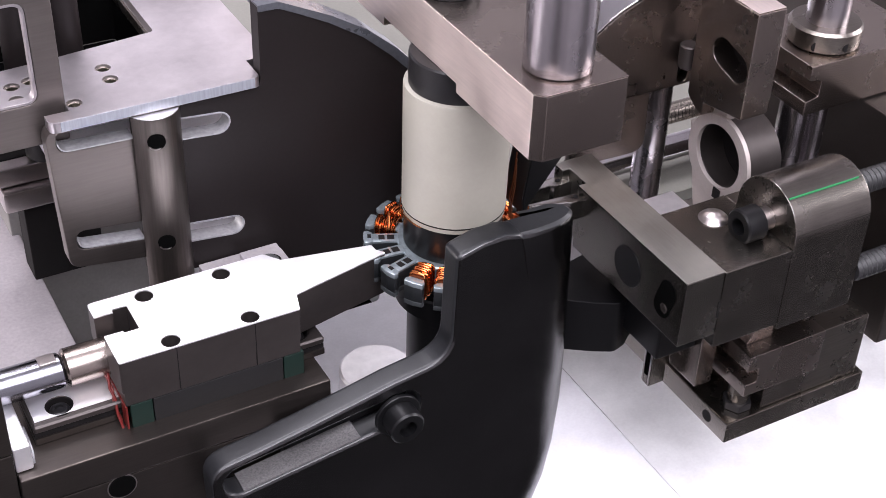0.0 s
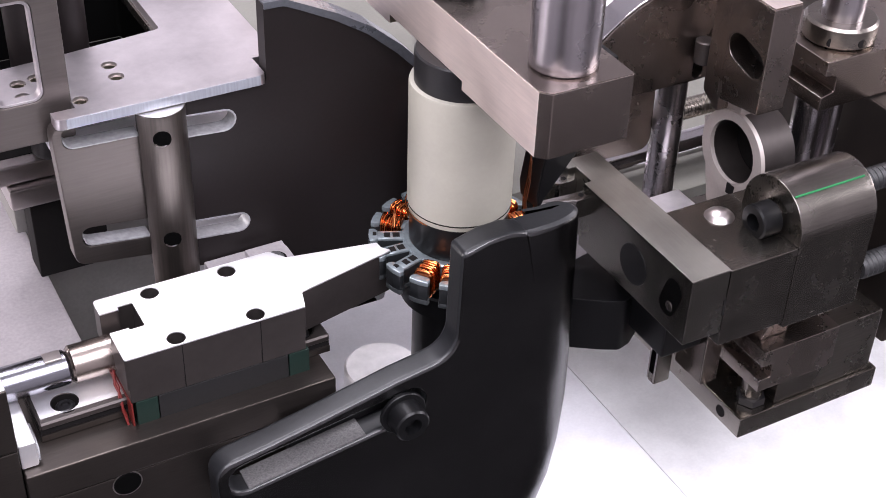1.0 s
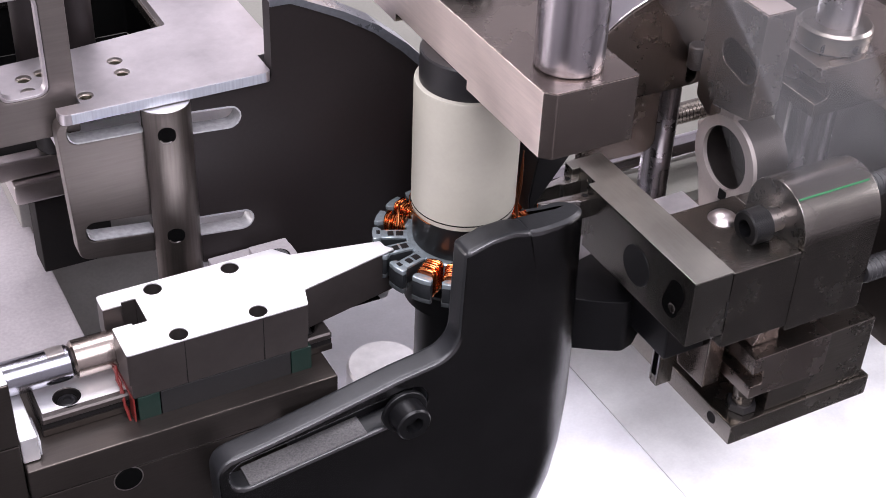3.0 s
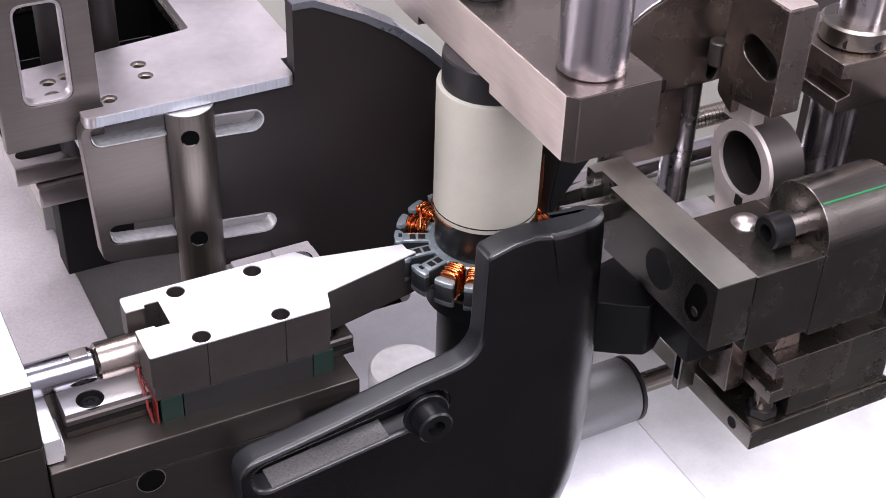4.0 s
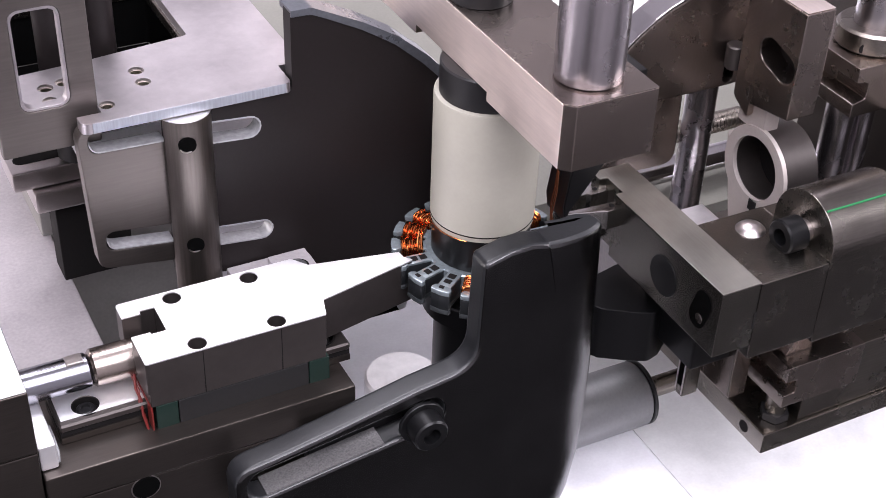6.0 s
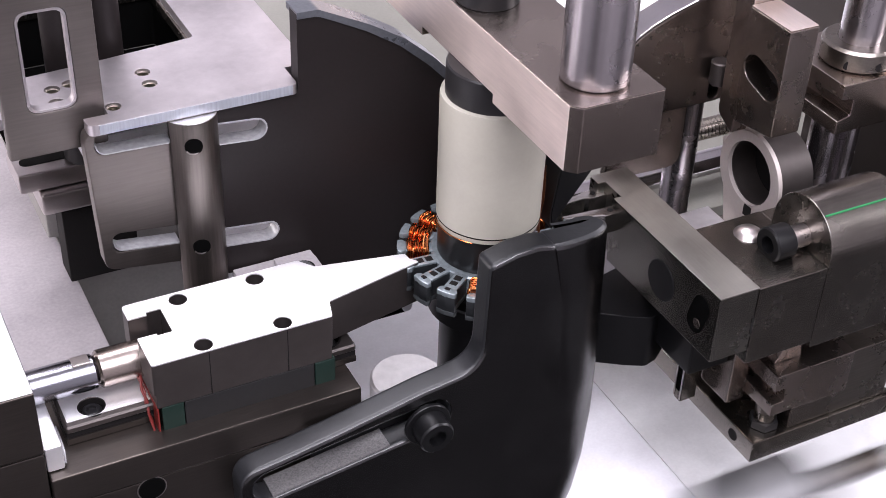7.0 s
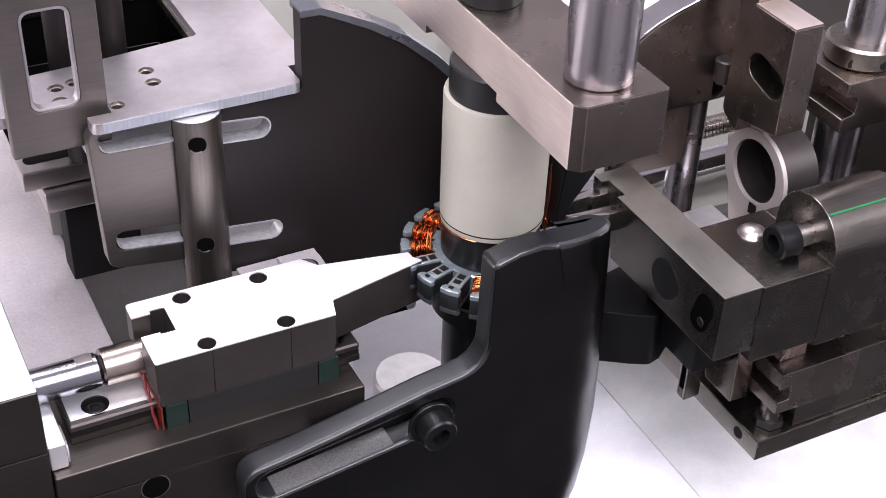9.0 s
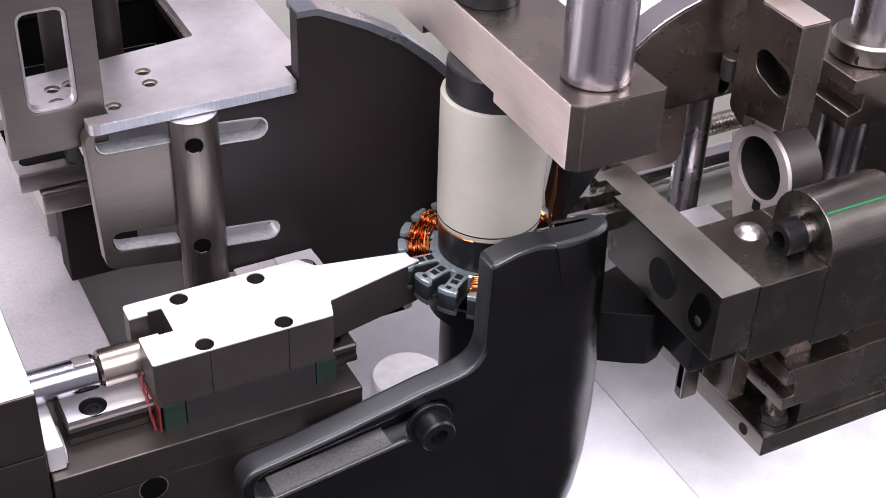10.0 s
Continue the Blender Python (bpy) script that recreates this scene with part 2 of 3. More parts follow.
def cap_screw(parent, x, y, z, axis, r, h, name="bolt", mat=None):
    """A socket head cap screw: head from its base plane towards the sign of h along the axis."""
    s = 1 if h > 0 else -1
    h = abs(h)
    q = r * 0.5
    prof = [(r, 0), (r, h - 0.5), (r - 0.5, h), (q, h), (q * 0.98, h * 0.45), (0.05, h * 0.42)]
    prof = [(a, s * b) for a, b in prof]
    return part(name, lathe(prof, (x, y, z), axis, 28), mat or BLACK, parent, "black socket head screw")


# ---- room and table ----
def hall():
    # Unseen hall shell; its tones steer bounced light and reflections in the steel.
    w = 1800
    solid("floor", block(-w, w, -w, w, -920, -900, 0), HALL_FLOOR, "grey painted hall floor", "floor", "structure")
    solid("ceiling", block(-w, w, -w, w, 1700, 1720, 0), WALL, "grey hall ceiling", "ceiling", "structure")
    solid("wall_north", block(-w, w, w, w + 20, -900, 1700, 0), WALL, "grey painted wall", "wall", "structure")
    solid("wall_south", block(-w, w, -w - 20, -w, -900, 1700, 0), WALL, "grey painted wall", "wall", "structure")
    solid("wall_east", block(w, w + 20, -w, w, -900, 1700, 0), WALL, "grey painted wall", "wall", "structure")
    solid("wall_west", block(-w - 20, -w, -w, w, -900, 1700, 0), WALL, "grey painted wall", "wall", "structure")


def machine_table():
    t = thing("machine_table", "pale ground steel machine table made of two plates", "table", (0, 0, 0))
    hole = round_poly([(2, 107), (31, 107), (36, 114), (36, 150), (2, 150)], [3, 3, 3, 3, 3])
    part("table_plate", prism([(-94, -38), (73.7, -38), (73.7, 600), (-94, 600)], -14, 0, "z", [hole], 0.3), TABLE, t)
    part("table_plate", block(73.86, 600, -72, 600, -14, 0, 0.2), TABLE_DULL, t)
    part("bar_end", turned(6.2, 15, 27, (0, 138, -9.5), "x", 0.5, 36), TABLE_DULL, t, "pale round bar below the opening")
    part("cabinet", block(-330, 590, -84, 590, -895, -30, 4), DARK, t)
    part("side_plate", block(-330, -94.6, -16, 600, -20, 60, 0.8), SIDE, t, "worn grey raised side plate")
    return t


# ---- slide unit ----
def slide_unit():
    base = thing("linear_stage", "dark steel base bar carrying a linear rail", "stage", (-90, 0, 0))
    part("base_bar", block(-129, -46, -18, 20, 79.5, 89, 0.6), BROWNED, base)
    body = prism([(-240, 0.4), (-46, 0.4), (-46, 79), (-240, 79)], -17.5, 19.5, "y", [], 0.4)
    part("support_block", body, BROWNED, base)
    # Bright ring for the light that the hole's rim catches.
    part("hole_rim", lathe([(3.7, -17.62), (3.95, -17.62), (3.9, -17.45), (3.7, -17.45)], (-104.7, 0, 76), "y", 28), STEEL, base, "chamfer round the hole, its light put in the colour")
    part("screw_hole", turned(3.6, -17.9, -17, (-104.7, 0, 76), "y", 0.2, 24), VOID, base)
    rail = thing("linear_rail", "bright steel linear rail with counterbored screws", "rail", (-80, 0, 89))
    bores = [ring_pts(x, -2, 3.6) for x in (-114, -82, -49.5)]
    rounded = [(-122, -7.5), (-43, -7.5), (-43, 9), (-122, 9)]
    part("rail", join(block(-122, -43, -7.5, 9, 89.1, 91, 0.15), block(-121.8, -43.2, -6.4, 7.9, 91, 92.6, 0)), BROWNED, rail)
    part("rail_head", prism(rounded, 92.6, 94.9, "z", bores, 0.5, 1), SLIDE_SIDE, rail)
    # Bright sheet on the left end only: light on the rail put in colour.
    part("lit_face", prism([(-121.2, -5.6), (-96.5, -5.6), (-96.5, 8.3), (-121.2, 8.3)], 94.95, 95.1, "z", bores[:1], 0.02), PUSHER, rail, "top face with its brightness put in the colour")
    for x in (-114, -82, -49.5):
        part("counterbore", lathe([(3.55, 92.65), (3.55, 94.7), (3.4, 94.7), (3.35, 92.7)], (x, -2, 0), "z", 28), DARK, rail)
        cap_screw(rail, x, -2, 92.65, "z", 2.5, 1.5, "screw", BLACK)
    # Dark strip fills the groove in place of its shade.
    part("groove", block(-121.9, -43.1, -7.0, -6.5, 91.05, 92.55, 0), DARK, rail, "dark strip for the shade in the ball groove")
    part("end_bracket", block(-129, -124.6, -15, 14, 89.2, 97, 0.5), PUSHER, rail)
    # Bent tube added to draw the curved reflection on the bracket.
    part("reflection_line", tube([(-124.4, -14, 90), (-124.1, -12.6, 92.5), (-124.2, -10, 94.6), (-124.4, -6.5, 95.6)], 0.45, 8), GREY, rail, "bent grey tube for a curved reflection")

    s = thing("slide", "bright ground steel pusher plate on a linear carriage", "slide", (-76, 1, 84))
    out = [(-100, -12), (-51.7, -12), (-50, -6), (-20.7, 0.1), (-22.6, 2.4), (-22.8, 5), (-47.7, 9.7), (-51, 14.2), (-100, 14.2), (-100, 8), (-95, 8), (-95, 9.2), (-91, 9.2), (-91, -1), (-95, -1), (-95, -0.2), (-100, -0.2)]
    out = round_poly(out, [0.8, 0.3, 0.6, 0.4, 0, 0.3, 0.8, 1.5, 1.2, 0.3, 0, 0.4, 0.4, 0.4, 0.4, 0, 0.3], 4)
    holes = [ring_pts(x, y, 2.45) for x in (-85.7, -64.4) for y in (-9.2, 11)]
    # Dark sides under a bright cap: light and shade put into two steels.
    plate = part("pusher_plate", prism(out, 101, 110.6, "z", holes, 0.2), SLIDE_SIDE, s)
    part("lit_face", prism(out, 110.62, 111, "z", holes, 0.15), PUSHER, plate, "top face with its brightness put in the colour")
    for x in (-85.7, -64.4):
        for y in (-9.2, 11):
            # Black plug added so that the hole looks as dark as its shade.
            part("screw", turned(2.4, 103, 107.5, (x, y, 0), "z", 0.3, 20), BLACK, plate)
    for x in (-85.2, -64.2):
        part("joint", block(x - 0.12, x + 0.12, -12.03, -11.5, 96.7, 110.5, 0), DARK, plate)
    for a, b in ((-99.6, -85.3), (-85.1, -64.3), (-64.1, -51.9)):
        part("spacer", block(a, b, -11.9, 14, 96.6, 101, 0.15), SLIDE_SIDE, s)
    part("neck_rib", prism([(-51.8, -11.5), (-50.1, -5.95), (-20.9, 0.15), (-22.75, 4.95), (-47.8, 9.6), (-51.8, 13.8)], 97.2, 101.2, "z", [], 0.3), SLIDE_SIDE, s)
    u = [(-12, 85), (-8.2, 85), (-8.2, 95.5), (9.7, 95.5), (9.7, 85), (14, 85), (14, 96.5), (-12, 96.5)]
    part("carriage", prism(u, -92.6, -57, "x", [], 0.3), CARRIAGE, s, "grey linear carriage block")
    for a, b in ((-98.6, -92.8), (-56.8, -51)):
        part("end_seal", prism(u, a, b, "x", [], 0.3), GREEN, s, "green plastic end seal")
    for x in (-99.6,):
        part("wiper", prism(u, x - 0.25, x + 0.25, "x", [], 0.1), RED, s, "thin red wiper")
    part("coupling", turned(5, -110.5, -94.5, (0, 3.5, 101.6), "x", 0.7), BLOCK_STEEL, s)
    part("piston_rod", turned(4.6, -150, -110.7, (0, 3.5, 101.4), "x", 0.6), ROD, s, "polished piston rod")
    part("wrench_flat", block(-116.5, -112, 1.6, 5.4, 105.2, 106.15, 0.3), STEEL, s, "bright wrench flat on the rod")
    part("seal_wire", tube([(-100.5, -1, 99.5), (-101.3, -4, 97.4), (-100.7, -6.4, 95), (-101.2, -8.6, 92.5), (-100.6, -11.2, 88)], 0.38), RED, s)
    part("seal_wire", tube([(-101.1, -0.6, 99), (-100.6, -4.6, 96.8), (-101.4, -6.6, 94.6), (-100.7, -9.4, 91), (-100.9, -11.6, 87.5)], 0.32), RED, s)

    c = thing("pneumatic_cylinder", "bright block shaped pneumatic cylinder", "cylinder", (-160, 0, 90))
    # Same split: dark body, bright top sheet, light put into their colours.
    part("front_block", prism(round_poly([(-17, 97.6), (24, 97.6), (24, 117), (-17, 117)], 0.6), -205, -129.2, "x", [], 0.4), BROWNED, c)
    part("lit_face", block(-205, -129.4, -16.8, 23.8, 117.05, 117.4, 0.15), PUSHER, c, "top face with its brightness put in the colour")
    part("lower_block", block(-205, -129.4, -17, 24, 79.6, 97.4, 0.4), BROWNED, c)
    return s


# ---- winding station ----
TEETH = 18


def stator():
    s = thing("stator", "grey motor stator with eighteen teeth, some wound with copper", "stator", (0, 0, 103))
    part("hub_ring", lathe([(12.6, 104.4), (15.6, 104.4), (15.6, 109.6), (15.2, 110), (12.6, 110)], n=54), CORE, s)
    shoe = round_poly([(22.3, -2.0), (23.4, -2.8), (24.6, -2.7), (24.9, 0), (24.6, 2.7), (23.4, 2.8), (22.3, 2.0)], 0.2, 2)
    # Tooth sides and feet are far darker than the caps.
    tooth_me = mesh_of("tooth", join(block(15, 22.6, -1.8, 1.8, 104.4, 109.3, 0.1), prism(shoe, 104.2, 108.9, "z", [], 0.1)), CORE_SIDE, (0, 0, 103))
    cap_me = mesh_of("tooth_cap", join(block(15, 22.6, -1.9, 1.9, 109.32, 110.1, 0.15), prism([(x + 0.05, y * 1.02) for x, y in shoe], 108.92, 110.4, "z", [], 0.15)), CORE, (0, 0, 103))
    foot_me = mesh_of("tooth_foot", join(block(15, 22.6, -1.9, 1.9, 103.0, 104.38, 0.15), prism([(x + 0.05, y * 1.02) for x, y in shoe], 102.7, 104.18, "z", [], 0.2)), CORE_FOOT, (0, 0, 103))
    marks = [mesh_of("recess", block(a, b, -1.1, 1.0, 109.9, 110.16, 0), DARK, (0, 0, 103)) for a, b in ((16.2, 18.2), (18.9, 20.6))]
    marks.append(mesh_of("recess", block(22.7, 23.7, -0.9, 0.5, 110.4, 110.62, 0), DARK, (0, 0, 103)))
    # one winding: turns that climb along the tooth and back over themselves
    path = []
    turns = 9
    for i in range(turns):
        for j, (u, v) in enumerate(round_poly([(-1, -1), (1, -1), (1, 1), (-1, 1)], 0.45, 3)):
            f = i + j / 16
            r = 15.9 + 0.68 * f
            w = 2.1 + 0.04 * f + 0.28 * math.sin(i * 2.3)
            z = 107.2 + v * (4.0 + 0.34 * math.sin(i * 1.9)) + 0.2 * math.sin(i * 4.1 + u)
            path.append((r + 0.12 * math.sin(i * 3.1), u * w, z))
    coil_me = mesh_of("coil", tube(path, 0.36, 8), COPPER, (0, 0, 103))
    # Dark bed under the turns: the shade between them put in its colour.
    under_me = mesh_of("coil_bed", block(16, 22.2, -1.95, 1.95, 103.7, 110.7, 0.4), COPPER_BED, (0, 0, 103))
    for k in range(TEETH):
        m = pose(0, 0, 0, 0, 0, -4 + 20 * k)
        bare = k in (8, 9, 10, 14, 15, 16, 17)
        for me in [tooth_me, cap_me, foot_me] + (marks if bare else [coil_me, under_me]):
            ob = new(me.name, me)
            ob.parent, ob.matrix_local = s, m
    lead = [(14.75 * math.cos(radians(a)), 14.75 * math.sin(radians(a)), 120.9) for a in range(140, 206, 5)]
    part("lead_wire", tube(lead, 0.16, 6), COPPER, s, "thin copper lead wire")
    loop = [(-15.6, 9.2, 111), (-15.0, 9.8, 114.5), (-14.9, 9.3, 117.5), (-15.4, 8.2, 116.5), (-15.9, 7.6, 112.5)]
    part("lead_wire", tube(loop, 0.3, 6), COPPER, s, "looped copper lead wire")
    return s


def clamp():
    c = thing("clamp_sleeve", "cream plastic clamping sleeve over the stator", "sleeve", (0, 0, 110))
    part("hub", lathe([(13.7, 110.2), (13.7, 118), (13.3, 121.4)]), BOLT_BLACK, c, "black hub under the sleeve")
    part("sleeve", lathe([(13.8, 120.4), (14.2, 120.7), (14.3, 122), (14.05, 122.1), (14.05, 122.35), (14.35, 122.45), (14.5, 159.0), (14.35, 159.6), (13.6, 159.8)], n=64), PLASTIC, c)
    # The sleeve groove's shade, put in as a dark ring.
    part("groove", lathe([(14.0, 122.05), (14.42, 122.1), (14.42, 122.38), (14.0, 122.43)], n=64), DARK, c, "dark ring for the shade in the groove")
    part("upper_hub", lathe([(13.2, 159.7), (13.2, 168.2), (12.8, 168.7)], n=64), BLACK, c, "black upper hub")
    col = thing("support_column", "black turned support column under the stator", "column", (0, 0, 0))
    part("column", lathe([(12.2, 0), (12.2, 88), (13, 90), (16, 91), (16, 97.4), (15.6, 98), (13, 98.4), (13, 104.2)], n=48), BOLT_BLACK, col)
    post = thing("steel_post", "short bright round steel post on the table", "post", (-8, 33, 0))
    part("post", turned(12.2, 0, 40, (-7.8, 31, 0), "z", 0.8, 56), DISC, post)


def clamp_arm():
    h = thing("upper_press", "warm toned milled steel clamp arm with a polished spindle", "press", (2.5, -9, 183.4))
    out = [(-9.69, 136), (-9.69, -49.05), (-7.46, -51.47), (14.5, -51.47), (14.5, 136)]
    side = [(-51.47, 166.28), (-51.47, 183.41), (136, 183.41), (136, 166.28), (24, 166.28), (24, 168.75), (-15, 168.75), (-15, 166.28)]
    bm = prism(side, -9.69, 14.5, "x", [], 0)
    corner = [e for e in bm.edges if all(v.co.x < -9 and v.co.y < -51 for v in e.verts)]
    bmesh.ops.bevel(bm, geom=corner, offset=2.33, segments=1, affect="EDGES")
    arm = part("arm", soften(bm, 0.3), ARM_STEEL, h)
    # End and top faces take a darker steel, their shade put in its colour.
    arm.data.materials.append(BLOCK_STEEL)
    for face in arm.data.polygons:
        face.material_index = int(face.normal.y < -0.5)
    part("top_face", prism(out, 183.43, 183.7, "z", [], 0.12), BLOCK_STEEL, h, "top face with its shade put into the colour")
    part("spindle", turned(8.22, 183.8, 360, (2.3, -40.35, 0), "z", 0.5, 48), SPINDLE, h, "polished round spindle")
    cap_screw(h, -0.9, 5.6, 183.8, "z", 8.2, 5.8, "screw")


def guards():
    g = thing("wire_guard", "glossy black wire guard plate with a slotted arm", "wire guard", (-30, -28, 60))
    # right-hand outline of the guard: height and reach
    rim = [(4, 6), (18, 16.2), (31.5, 20.8), (44.5, 22.9), (61.7, 24), (78.6, 23.9), (100, 23.2), (126.6, 22.2), (127.8, 21.8), (128.5, 20.8)]
    left = [(4, 129.3), (-2, 130.0), (-9, 129.6), (-16.6, 127.2), (-15.9, 94.8), (-34, 92.1), (-42.2, 90.3), (-58.3, 86.9), (-70, 84.7), (-85.3, 82.4), (-84.6, 62), (-60, 40), (-40, 4)]
    out = left + [(x - 13, z) for z, x in rim[:-3]]
    out = round_poly(out, [1, 8, 9, 1.5, 9, 8, 8, 8, 8, 6.5, 3, 3, 3] + [0] * (len(rim) - 3), 8)
    slot = slot_pts(-77, 76.1, -30, 82.7, 4.6)
    plate = part("plate", prism(out, -30, -22.2, "y", [slot], 1.4, 4), GLOSS_BLACK, g)
    # Edge faces: rubbed black with the light from above put in its colour.
    plate.data.materials.append(GUARD_EDGE)
    for face in plate.data.polygons:
        face.material_index = int(abs(face.normal.y) < 0.8)
    # the bent nose: a hairpin in plan that follows the outline
    pin = [(-18, -29.5), (-15.2, -30.02)] + [(-12 + 12 * math.sin(radians(a)), -24.66 - 5.37 * math.cos(radians(a))) for a in range(0, 91, 9)]
    pin += [(-5.4 + 5.4 * math.sin(radians(a)), -24.66 - 4.3 * math.cos(radians(a))) for a in range(105, 181, 15)]
    pin += [(-9, -20.7), (-13.5, -20.0), (-13.5, -21.1), (-9, -21.9), (-5, -22.2), (-3, -22.7), (-6, -23.2), (-11, -22.7), (-18, -22.3)]
    bm = bmesh.new()
    crown = {127.8: 0.35, 128.5: 1.2}
    levels = [[bm.verts.new((x + px, y + crown.get(z, 0) * max(0, min(1, (-24.66 - y) / 5.4)), z)) for px, y in pin] for z, x in rim]
    k = len(pin)
    for a, b in zip(levels, levels[1:]):
        for i in range(k):
            bm.faces.new((a[i], a[(i + 1) % k], b[(i + 1) % k], b[i]))
    bm.faces.new(list(reversed(levels[0])))
    bm.faces.new(levels[-1])
    bmesh.ops.recalc_face_normals(bm, faces=bm.faces)
    nose = part("nose", bm, GLOSS_BLACK, g)
    # Upward faces of the nose take the same lit edge black.
    nose.data.materials.append(GUARD_EDGE)
    for face in nose.data.polygons:
        face.material_index = int(face.normal.z > 0.5)
    part("slot_liner", prism([(-76.5, 71.7), (-43, 76.4), (-43, 76.9), (-76.5, 72.2)], -29.6, -22.6, "y", [], 0), WORN, g, "scuffed bare steel strip")
    part("mount", block(-62, -24, -22.1, -19, 64, 82.5, 0.5), BLACK, g)
    part("washer", turned(6.6, -31.4, -30.1, (-32.6, 0, 81.4), "y", 0.2), BOLT_BLACK, g)
    cap_screw(g, -32.6, -31.5, 81.4, "y", 5.0, -5.6, "bolt", BOLT_BLACK)

    f = thing("wire_guard", "dark curved wire guard plate with a glossy rim", "wire guard", (-10, 38, 90))
    top = [(-40.5, 173), (-34.5, 172.9), (-29.7, 170.6), (-20, 165.6), (-9.9, 159.1), (-1.1, 151.4), (4.3, 145.7), (12, 135.5), (18, 124), (21, 110)]
    arc = top + [(21, 82), (-8.6, 77.5), (-31.5, 74.9), (-39, 92), (-76, 97.5), (-76, 149.8), (-40.5, 149.8)]
    arc = round_poly(arc, [0.5, 4, 8, 8, 8, 8, 8, 8, 8, 8, 3, 1, 1, 3, 0, 0, 2], 3)
    holes = [slot_pts(-72, 142.8, -53.2, 141.2, 3.4), slot_pts(-72, 109.2, -50.8, 106.9, 3.2)]
    part("plate", prism(arc, 36, 41, "y", holes, 0.6, 3), MATT_BLACK, f)
    for x0, z0, x1, z1, r in ((-72, 142.8, -53.2, 141.2, 3.4), (-72, 109.2, -50.8, 106.9, 3.2)):
        part("slot_edge", prism(slot_pts(x0, z0, x1, z1, r + 0.05), 35.9, 41.1, "y", [slot_pts(x0, z0, x1, z1, r - 0.4)], 0), SLOT_EDGE, f, "bright worn slot edge")
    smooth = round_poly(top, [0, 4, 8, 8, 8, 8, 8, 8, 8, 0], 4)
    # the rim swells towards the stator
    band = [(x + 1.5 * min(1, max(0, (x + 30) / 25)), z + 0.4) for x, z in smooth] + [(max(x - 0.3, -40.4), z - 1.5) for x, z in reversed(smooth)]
    # Rim is paler than the plate: the lamp's sheen is put in its colour.
    part("rim", prism(band, 35.6, 43.5, "y", [], 0), RIM, f, "glossy dark rim, its pale sheen put in the colour")
    bm = bmesh.new()
    levels = [[bm.verts.new((21.5 + px, 6.5 - y, z)) for px, y in pin] for z in (84, 127, 128)]
    for a, b in zip(levels, levels[1:]):
        for i in range(k):
            bm.faces.new((a[i], a[(i + 1) % k], b[(i + 1) % k], b[i]))
    bm.faces.new(list(reversed(levels[0])))
    bm.faces.new(levels[-1])
    bmesh.ops.recalc_face_normals(bm, faces=bm.faces)
    part("nose", bm, GLOSS_BLACK, f)
    # Bright tube stands for the lit line along the bevel.
    part("lower_rim", tube([(-31.5, 36, 74.8), (-8.6, 36, 77.4), (10, 36, 80.2)], 0.3, 8), PLATE, f, "bevelled lower edge, its light put in as a bright tube")


